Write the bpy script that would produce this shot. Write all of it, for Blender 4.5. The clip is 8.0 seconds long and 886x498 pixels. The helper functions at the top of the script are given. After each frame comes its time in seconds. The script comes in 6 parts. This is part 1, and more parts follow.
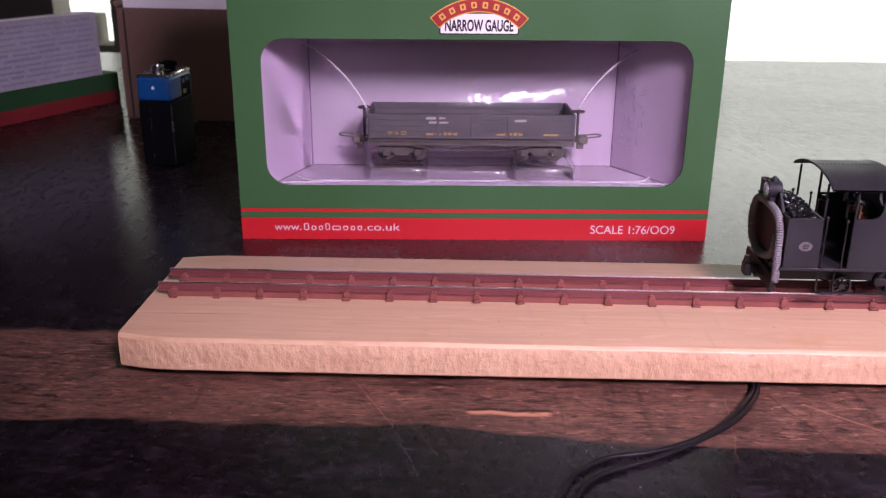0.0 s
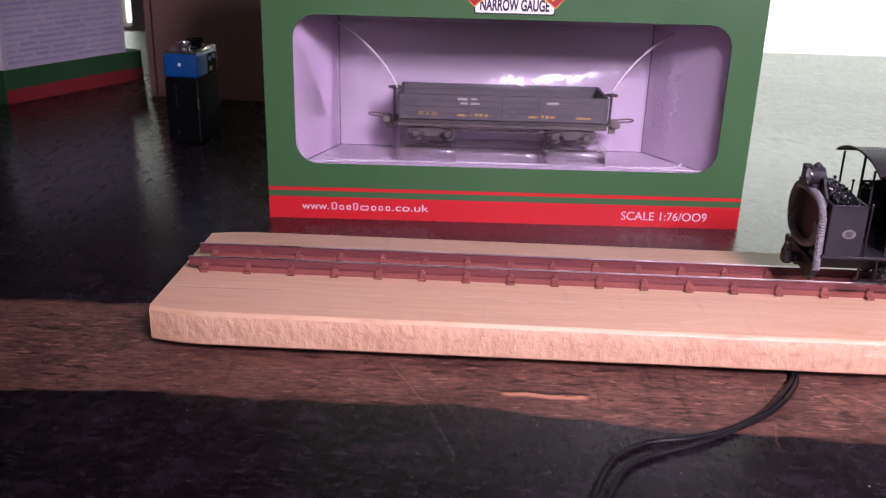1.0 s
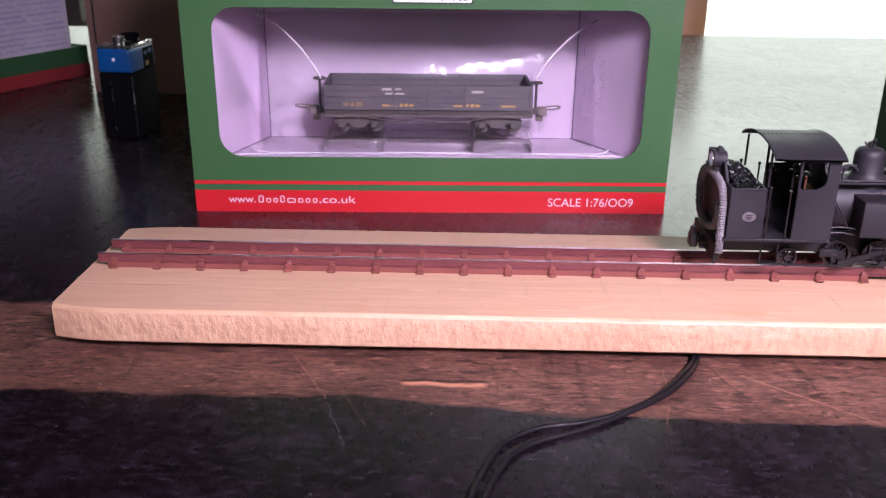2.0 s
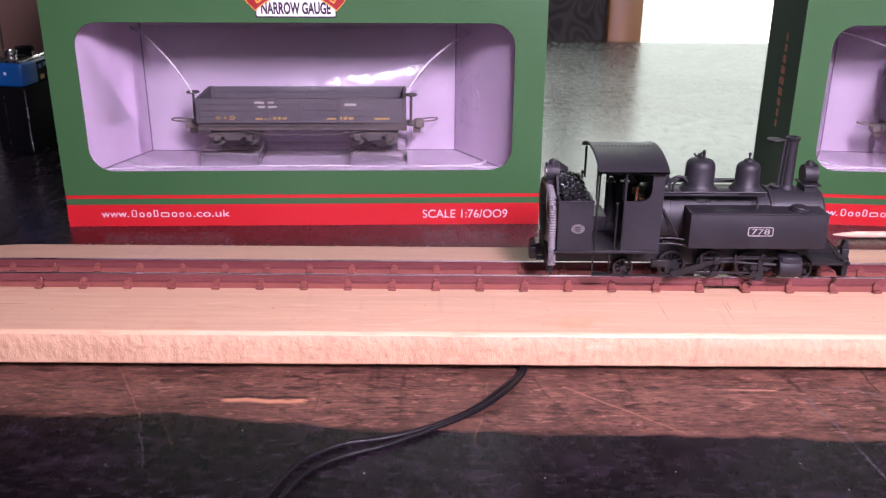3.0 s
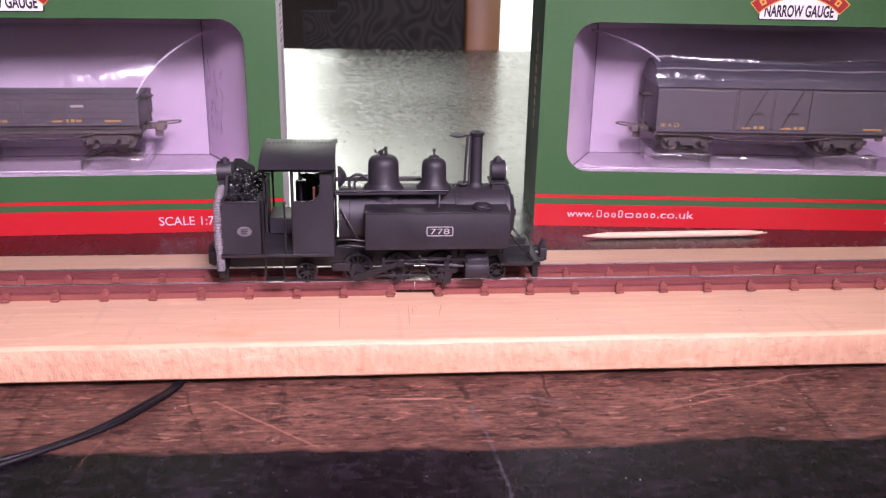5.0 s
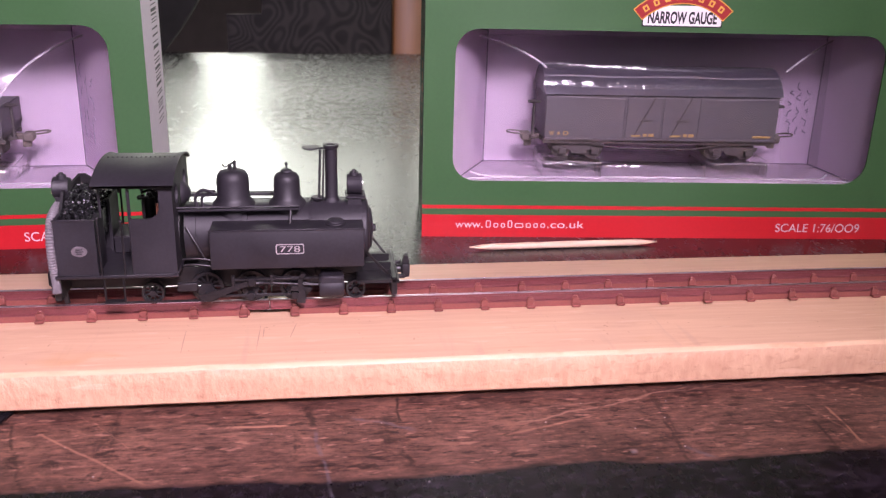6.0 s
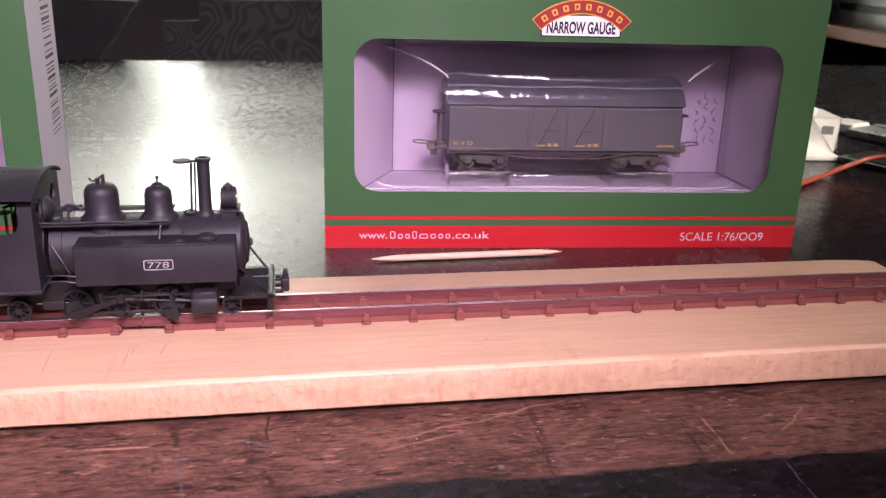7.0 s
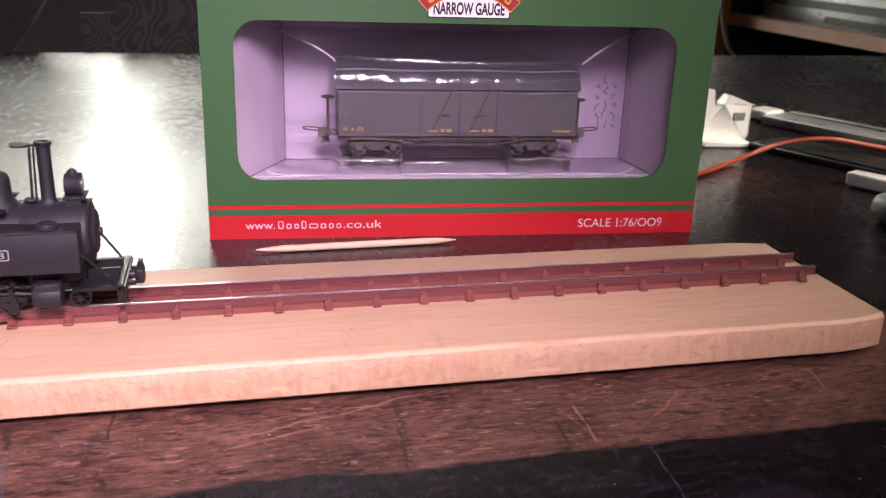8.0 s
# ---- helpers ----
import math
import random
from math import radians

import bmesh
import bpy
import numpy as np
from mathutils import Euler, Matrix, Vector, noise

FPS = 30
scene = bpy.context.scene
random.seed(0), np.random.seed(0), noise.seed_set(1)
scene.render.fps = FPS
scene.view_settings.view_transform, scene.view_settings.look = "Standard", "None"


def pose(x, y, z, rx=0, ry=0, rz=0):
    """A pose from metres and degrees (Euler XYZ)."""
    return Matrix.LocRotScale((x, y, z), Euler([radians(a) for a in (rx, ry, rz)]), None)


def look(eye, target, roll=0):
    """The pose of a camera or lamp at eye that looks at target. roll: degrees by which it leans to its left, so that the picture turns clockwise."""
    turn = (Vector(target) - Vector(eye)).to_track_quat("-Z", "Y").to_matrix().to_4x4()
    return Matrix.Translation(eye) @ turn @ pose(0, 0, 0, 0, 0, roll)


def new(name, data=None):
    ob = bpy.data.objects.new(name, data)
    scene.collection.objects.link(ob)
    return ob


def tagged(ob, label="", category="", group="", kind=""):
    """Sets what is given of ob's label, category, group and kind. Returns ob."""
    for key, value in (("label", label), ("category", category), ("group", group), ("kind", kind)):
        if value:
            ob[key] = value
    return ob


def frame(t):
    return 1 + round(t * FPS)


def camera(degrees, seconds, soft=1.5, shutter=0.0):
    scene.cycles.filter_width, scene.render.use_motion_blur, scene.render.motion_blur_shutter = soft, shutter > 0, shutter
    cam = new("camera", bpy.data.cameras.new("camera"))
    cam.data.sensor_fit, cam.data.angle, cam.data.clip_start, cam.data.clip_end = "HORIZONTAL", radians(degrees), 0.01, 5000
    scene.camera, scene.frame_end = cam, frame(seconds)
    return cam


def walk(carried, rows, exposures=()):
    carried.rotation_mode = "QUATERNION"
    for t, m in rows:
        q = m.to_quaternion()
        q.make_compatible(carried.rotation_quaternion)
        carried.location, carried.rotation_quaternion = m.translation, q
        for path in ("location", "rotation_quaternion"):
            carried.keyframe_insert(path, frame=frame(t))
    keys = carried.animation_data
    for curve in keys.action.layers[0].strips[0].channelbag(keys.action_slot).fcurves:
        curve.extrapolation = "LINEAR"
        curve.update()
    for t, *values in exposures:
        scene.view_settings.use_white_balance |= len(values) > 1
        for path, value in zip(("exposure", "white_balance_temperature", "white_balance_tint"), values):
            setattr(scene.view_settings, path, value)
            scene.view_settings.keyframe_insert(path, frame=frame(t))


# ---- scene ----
cam = camera(52.5, 8.0, soft=1.2)
cam.data.dof.use_dof, cam.data.dof.focus_distance, cam.data.dof.aperture_fstop = True, 0.235, 40.0
PATH = [
    (0, (0.07433, -0.21181, 0.10073), (0.06836, 0.02341, 0.01624), 0.52),
    (0.5, (0.06933, -0.21159, 0.09858), (0.06124, 0.02311, 0.01285), 1.21),
    (1, (0.06839, -0.20999, 0.09717), (0.05957, 0.02416, 0.01002), 1.58),
    (1.2, (0.06815, -0.21017, 0.09703), (0.05924, 0.02379, 0.00936), 1.57),
    (2.3, (0.09868, -0.20960, 0.09819), (0.09576, 0.02353, 0.00797), 0.41),
    (2.5, (0.10526, -0.20952, 0.09816), (0.10361, 0.02410, 0.00915), 0.52),
    (3, (0.12292, -0.20940, 0.10074), (0.12388, 0.02439, 0.01217), 0.46),
    (3.5, (0.13833, -0.20969, 0.09912), (0.14281, 0.02513, 0.01347), 0.83),
    (4, (0.15648, -0.20626, 0.09968), (0.16612, 0.02898, 0.01561), 0.87),
    (4.5, (0.16730, -0.20349, 0.09734), (0.18160, 0.03134, 0.01279), 0.94),
    (5, (0.18323, -0.19998, 0.09428), (0.20432, 0.03437, 0.00981), 1.10),
    (6.5, (0.21568, -0.19231, 0.09598), (0.25416, 0.04032, 0.01290), 1.68),
    (7, (0.22641, -0.19342, 0.09649), (0.26972, 0.03876, 0.01454), 1.81),
    (7.5, (0.23884, -0.19220, 0.09574), (0.28858, 0.03878, 0.01404), 1.84),
    (8, (0.24701, -0.18997, 0.09188), (0.30310, 0.03931, 0.00953), 1.97),
]
walk(cam, [(t, look(eye, target, roll)) for t, eye, target, roll in PATH],
     exposures=[(0.0, -0.27, 6400, 5), (1.0, -0.11, 6300, 2), (2.5, 0.17, 6150, -2), (4.0, -0.02, 6400, 5.5), (5.0, 0.0, 6500, 3), (6.5, -0.02, 6650, 4), (8.0, -0.08, 6750, 5)])

# ---- light ----
world = bpy.data.worlds.new("sky")
scene.world = world
world.use_nodes = True
_sky = world.node_tree.nodes.new("ShaderNodeTexSky")
_sky.sky_type, _sky.sun_disc = "NISHITA", False
_sky.sun_elevation, _sky.sun_rotation = radians(50), radians(20)
world.node_tree.links.new(_sky.outputs["Color"], world.node_tree.nodes["Background"].inputs["Color"])
world.node_tree.nodes["Background"].inputs["Strength"].default_value = 0.08


def area(name, eye, target, sx, sy, power, colour):
    data = bpy.data.lights.new(name, "AREA")
    data.shape, data.size, data.size_y, data.energy, data.color = "RECTANGLE", sx, sy, power, colour
    ob = new(name, data)
    ob.matrix_world = look(eye, target)
    return ob


# a lamp beside the viewer; added fills behind and past the table's end
spot = bpy.data.lights.new("lamp_light", "SPOT")
spot.energy, spot.color, spot.shadow_soft_size, spot.spot_size, spot.spot_blend = 28.0, (0.93, 0.71, 0.98), 0.065, radians(62), 1.0
new("lamp_light", spot).matrix_world = look((0.262, -0.385, 0.33), (0.156, 0.05, 0.045))
# unseen soft fill, added behind the viewer to lift the shaded parts
area("rear_fill_light", (0.3, -1.62, 0.52), (0.2, 0.0, 0.05), 1.8, 0.95, 4.4, (0.95, 0.79, 1.0))
# unseen light, added to brighten the clutter at the far end
area("end_fill_light", (0.90, -0.20, 0.50), (0.53, 0.25, 0.0), 0.2, 0.2, 0.95, (1.0, 0.85, 0.78)).data.spread = radians(55)

# ---- materials ----


def mat(name, colour, rough=0.5, metal=0.0, var=0.15, scale=60.0, fine=600.0, bump=0.0, stretch=(1, 1, 1), second=None, spec=0.5, coat=0.0,
        rough_var=0.08, island=0.0):
    """A procedural surface: base colour varied at two scales, with uneven gloss and fine relief. Scales in cycles per metre."""
    m = bpy.data.materials.new(name)
    m.use_nodes = True
    nt = m.node_tree
    n, L = nt.nodes, nt.links
    b = n["Principled BSDF"]
    b.inputs["Metallic"].default_value = metal
    b.inputs["Specular IOR Level"].default_value = spec
    b.inputs["Coat Weight"].default_value = coat
    tc = n.new("ShaderNodeTexCoord")
    mp = n.new("ShaderNodeMapping")
    mp.inputs["Scale"].default_value = stretch
    L.new(tc.outputs["Object"], mp.inputs["Vector"])
    big, small = n.new("ShaderNodeTexNoise"), n.new("ShaderNodeTexNoise")
    for tex, s in ((big, scale), (small, fine)):
        tex.inputs["Scale"].default_value, tex.inputs["Detail"].default_value = s, 5
        L.new(mp.outputs["Vector"], tex.inputs["Vector"])
    mix = n.new("ShaderNodeMix")
    mix.data_type = "RGBA"
    dark = second or tuple(c * (1 - 1.6 * var) for c in colour)
    mix.inputs["A"].default_value, mix.inputs["B"].default_value = (*dark, 1), (*[min(1, c * (1 + var)) for c in colour], 1)
    add = n.new("ShaderNodeMath")
    add.operation = "MULTIPLY_ADD"
    add.inputs[1].default_value, add.inputs[2].default_value = 0.5, 0.0
    L.new(small.outputs["Fac"], add.inputs[0])
    add2 = n.new("ShaderNodeMath")
    add2.operation = "MULTIPLY_ADD"
    add2.inputs[1].default_value = 0.5
    L.new(big.outputs["Fac"], add2.inputs[0])
    L.new(add.outputs[0], add2.inputs[2])
    ramp = n.new("ShaderNodeMapRange")
    ramp.inputs["From Min"].default_value, ramp.inputs["From Max"].default_value = 0.32, 0.68
    L.new(add2.outputs[0], ramp.inputs["Value"])
    L.new(ramp.outputs["Result"], mix.inputs["Factor"])
    out = mix.outputs["Result"]
    if island:
        info = n.new("ShaderNodeObjectInfo")
        hsv = n.new("ShaderNodeHueSaturation")
        mr = n.new("ShaderNodeMapRange")
        mr.inputs["To Min"].default_value, mr.inputs["To Max"].default_value = 1 - island, 1 + island
        L.new(info.outputs["Random"], mr.inputs["Value"])
        L.new(mr.outputs["Result"], hsv.inputs["Value"])
        L.new(out, hsv.inputs["Color"])
        out = hsv.outputs["Color"]
    L.new(out, b.inputs["Base Color"])
    rr = n.new("ShaderNodeMapRange")
    rr.inputs["From Min"].default_value, rr.inputs["From Max"].default_value = 0.3, 0.7
    rr.inputs["To Min"].default_value, rr.inputs["To Max"].default_value = max(0.02, rough - rough_var), min(1, rough + rough_var)
    L.new(big.outputs["Fac"], rr.inputs["Value"])
    L.new(rr.outputs["Result"], b.inputs["Roughness"])
    if bump:
        bp = n.new("ShaderNodeBump")
        bp.inputs["Strength"].default_value, bp.inputs["Distance"].default_value = 1.0, bump
        L.new(small.outputs["Fac"], bp.inputs["Height"])
        L.new(bp.outputs["Normal"], b.inputs["Normal"])
    return m


def clear(name, rough=0.04, tint=(1, 1, 1), gloss=1.0, ripple=0.0, crinkle=130):
    """Thin clear plastic: lets light straight through, with a glossy skin."""
    m = bpy.data.materials.new(name)
    m.use_nodes = True
    nt = m.node_tree
    n, L = nt.nodes, nt.links
    n.remove(n["Principled BSDF"])
    tr, gl, mx, fr = n.new("ShaderNodeBsdfTransparent"), n.new("ShaderNodeBsdfGlossy"), n.new("ShaderNodeMixShader"), n.new("ShaderNodeLayerWeight")
    tr.inputs["Color"].default_value = (*tint, 1)
    gl.inputs["Roughness"].default_value = rough
    fr.inputs["Blend"].default_value = 0.5
    pw = n.new("ShaderNodeMath")
    pw.operation, pw.inputs[1].default_value = "POWER", 4.0
    L.new(fr.outputs["Facing"], pw.inputs[0])
    sc = n.new("ShaderNodeMath")
    sc.operation = "MULTIPLY_ADD"
    sc.inputs[1].default_value, sc.inputs[2].default_value = 0.7 * gloss, 0.055 * gloss
    L.new(pw.outputs[0], sc.inputs[0])
    if ripple:
        tc, no, bp = n.new("ShaderNodeTexCoord"), n.new("ShaderNodeTexNoise"), n.new("ShaderNodeBump")
        no.inputs["Scale"].default_value, no.inputs["Detail"].default_value = crinkle, 2
        bp.inputs["Strength"].default_value, bp.inputs["Distance"].default_value = 1.0, ripple
        L.new(tc.outputs["Object"], no.inputs["Vector"])
        L.new(no.outputs["Fac"], bp.inputs["Height"])
        L.new(bp.outputs["Normal"], gl.inputs["Normal"])
    L.new(sc.outputs[0], mx.inputs["Fac"])
    L.new(tr.outputs["BSDF"], mx.inputs[1])
    L.new(gl.outputs["BSDF"], mx.inputs[2])
    L.new(mx.outputs["Shader"], n["Material Output"].inputs["Surface"])
    return m


def rib_plastic(amount=0.5):
    """Clear plastic whitened along a sharp fold, its highlight put into the white."""
    m = mat("whitened_highlight_fold", (0.88, 0.82, 0.90), 0.18)
    n, L = m.node_tree.nodes, m.node_tree.links
    tr, mx = n.new("ShaderNodeBsdfTransparent"), n.new("ShaderNodeMixShader")
    mx.inputs["Fac"].default_value = amount
    L.new(tr.outputs["BSDF"], mx.inputs[1])
    L.new(n["Principled BSDF"].outputs["BSDF"], mx.inputs[2])
    L.new(mx.outputs["Shader"], n["Material Output"].inputs["Surface"])
    return m


def glow(name, colour, strength):
    m = bpy.data.materials.new(name)
    m.use_nodes = True
    b = m.node_tree.nodes["Principled BSDF"]
    b.inputs["Base Color"].default_value = (0.8, 0.8, 0.8, 1)
    b.inputs["Emission Color"].default_value = (*colour, 1)
    b.inputs["Emission Strength"].default_value = strength
    return m


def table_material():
    """Dark varnished wood, brown in a band along the front, with grain, scratches and a gouge."""
    m = bpy.data.materials.new("worn_varnished_wood")
    m.use_nodes = True
    nt = m.node_tree
    n, L = nt.nodes, nt.links
    b = n["Principled BSDF"]
    tc = n.new("ShaderNodeTexCoord")
    sep = n.new("ShaderNodeSeparateXYZ")
    L.new(tc.outputs["Object"], sep.inputs[0])

    def calc(op, a, bb=None, c=None, clamp=False):
        k = n.new("ShaderNodeMath")
        k.operation, k.use_clamp = op, clamp
        for i, v in enumerate((a, bb, c)):
            if v is None:
                continue
            if isinstance(v, (int, float)):
                k.inputs[i].default_value = v
            else:
                L.new(v, k.inputs[i])
        return k.outputs[0]

    def noise_tex(scale, stretch=(1, 1, 1), detail=6, rough=0.55):
        mp = n.new("ShaderNodeMapping")
        mp.inputs["Scale"].default_value = stretch
        L.new(tc.outputs["Object"], mp.inputs["Vector"])
        t = n.new("ShaderNodeTexNoise")
        t.inputs["Scale"].default_value, t.inputs["Detail"].default_value, t.inputs["Roughness"].default_value = scale, detail, rough
        L.new(mp.outputs["Vector"], t.inputs["Vector"])
        return t.outputs["Fac"]

    def ramp(v, lo, hi, a=0.0, c=1.0):
        k = n.new("ShaderNodeMapRange")
        for i, w in zip(("From Min", "From Max", "To Min", "To Max"), (lo, hi, a, c)):
            k.inputs[i].default_value = w
        L.new(v, k.inputs["Value"])
        return k.outputs["Result"]

    def mixc(f, a, c):
        k = n.new("ShaderNodeMix")
        k.data_type = "RGBA"
        for name_, v in (("Factor", f), ("A", a), ("B", c)):
            if isinstance(v, tuple):
                k.inputs[name_].default_value = (*v, 1)
            elif isinstance(v, float):
                k.inputs[name_].default_value = v
            else:
                L.new(v, k.inputs[name_])
        return k.outputs["Result"]

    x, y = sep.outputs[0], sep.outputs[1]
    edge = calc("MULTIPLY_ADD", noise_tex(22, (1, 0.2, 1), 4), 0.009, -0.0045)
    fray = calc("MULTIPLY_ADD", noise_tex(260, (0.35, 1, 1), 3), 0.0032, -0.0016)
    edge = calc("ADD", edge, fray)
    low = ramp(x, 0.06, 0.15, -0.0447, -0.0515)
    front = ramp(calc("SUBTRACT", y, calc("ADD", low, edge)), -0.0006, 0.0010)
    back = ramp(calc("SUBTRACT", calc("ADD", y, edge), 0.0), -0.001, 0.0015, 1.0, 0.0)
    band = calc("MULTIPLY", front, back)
    grain = noise_tex(300, (0.13, 1.0, 1), 9, 0.75)
    fine = noise_tex(1700, (0.07, 1.0, 1), 6, 0.7)
    pores = noise_tex(900, (0.11, 1.0, 1), 6, 0.7)
    rub = noise_tex(330, (0.40, 1.0, 1), 9, 0.8)
    blot = noise_tex(60, (0.6, 1, 1), 7, 0.7)
    brown = mixc(ramp(grain, 0.35, 0.65), (0.060, 0.026, 0.020), (0.150, 0.068, 0.050))
    brown = mixc(ramp(fine, 0.46, 0.70), brown, (0.190, 0.092, 0.070))
    brown = mixc(ramp(rub, 0.50, 0.64, 0.0, 0.55), brown, (0.230, 0.112, 0.080))
    brown = mixc(ramp(pores, 0.54, 0.62, 0.0, 0.7), brown, (0.010, 0.004, 0.004))
    brown = mixc(ramp(blot, 0.46, 0.68, 0.0, 0.7), brown, (0.022, 0.009, 0.008))
    dash = noise_tex(560, (0.24, 1.0, 1), 4, 0.6)
    brown = mixc(ramp(dash, 0.59, 0.66, 0.0, 0.7), brown, (0.012, 0.005, 0.005))
    wear = noise_tex(105, (0.55, 1.0, 1), 9, 0.78)
    brown = mixc(ramp(wear, 0.50, 0.66, 0.0, 0.6), brown, (0.235, 0.112, 0.076))
    knock = noise_tex(180, (0.7, 1.0, 1), 4, 0.65)
    brown = mixc(ramp(knock, 0.63, 0.69, 0.0, 0.8), brown, (0.016, 0.009, 0.009))
    cross = noise_tex(190, (1.0, 0.10, 1), 4, 0.6)
    brown = mixc(ramp(cross, 0.62, 0.70, 0.0, 0.6), brown, (0.018, 0.008, 0.008))
    grime = noise_tex(26, (0.8, 1.0, 1), 9, 0.72)
    brown = mixc(ramp(grime, 0.50, 0.62, 0.0, 0.5), brown, (0.030, 0.013, 0.011))
    crumb = noise_tex(800, (0.35, 1.0, 1), 5, 0.75)
    brown = mixc(ramp(crumb, 0.52, 0.66, 0.0, 0.6), brown, (0.255, 0.112, 0.072))
    brown = mixc(ramp(crumb, 0.36, 0.46, 0.75, 0.0), brown, (0.016, 0.007, 0.006))
    pit, nick = noise_tex(430, (0.32, 1.0, 1), 3, 0.6), noise_tex(520, (0.30, 1.0, 1), 3, 0.6)
    brown = mixc(ramp(pit, 0.59, 0.64, 0.0, 0.8), brown, (0.012, 0.005, 0.005))
    brown = mixc(ramp(nick, 0.61, 0.67, 0.0, 0.65), brown, (0.330, 0.165, 0.120))
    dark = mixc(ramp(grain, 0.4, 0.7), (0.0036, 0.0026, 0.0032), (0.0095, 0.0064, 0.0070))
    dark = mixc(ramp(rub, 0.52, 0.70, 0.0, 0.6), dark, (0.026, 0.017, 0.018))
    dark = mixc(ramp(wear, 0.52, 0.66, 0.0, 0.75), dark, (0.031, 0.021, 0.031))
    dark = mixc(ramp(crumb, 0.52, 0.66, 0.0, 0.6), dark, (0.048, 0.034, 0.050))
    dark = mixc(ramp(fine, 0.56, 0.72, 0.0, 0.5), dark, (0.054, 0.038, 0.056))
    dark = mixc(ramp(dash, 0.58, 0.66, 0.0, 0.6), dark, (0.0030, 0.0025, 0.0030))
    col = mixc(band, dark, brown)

    wob, gate = noise_tex(120, (1, 1, 1), 2), noise_tex(420, (1, 1, 1), 4)
    broken, whole = ramp(gate, 0.30, 0.52), ramp(gate, 0.28, 0.42)

    def segment(ax, ay, bx, by, width, wobble=0.002, cut=None):
        """1 on a line from a to b, 0 away from it."""
        ln = ((bx - ax) ** 2 + (by - ay) ** 2) ** 0.5
        ux, uy = (bx - ax) / ln, (by - ay) / ln
        w = calc("MULTIPLY_ADD", wob, wobble, -wobble / 2)
        dx, dy = calc("SUBTRACT", x, ax), calc("SUBTRACT", y, ay)
        along = calc("ADD", calc("MULTIPLY", dx, ux), calc("MULTIPLY", dy, uy))
        across = calc("ADD", calc("SUBTRACT", calc("MULTIPLY", dx, uy), calc("MULTIPLY", dy, ux)), w)
        near = ramp(calc("ABSOLUTE", across), width * 0.3, width, 1.0, 0.0)
        ends = calc("MULTIPLY", ramp(along, 0, 0.0015), ramp(along, ln - 0.0015, ln, 1.0, 0.0))
        return calc("MULTIPLY", calc("MULTIPLY", near, ends), cut or broken)

    black, pale, violet_grey = (0.010, 0.005, 0.005), (0.42, 0.20, 0.13), (0.125, 0.110, 0.130)
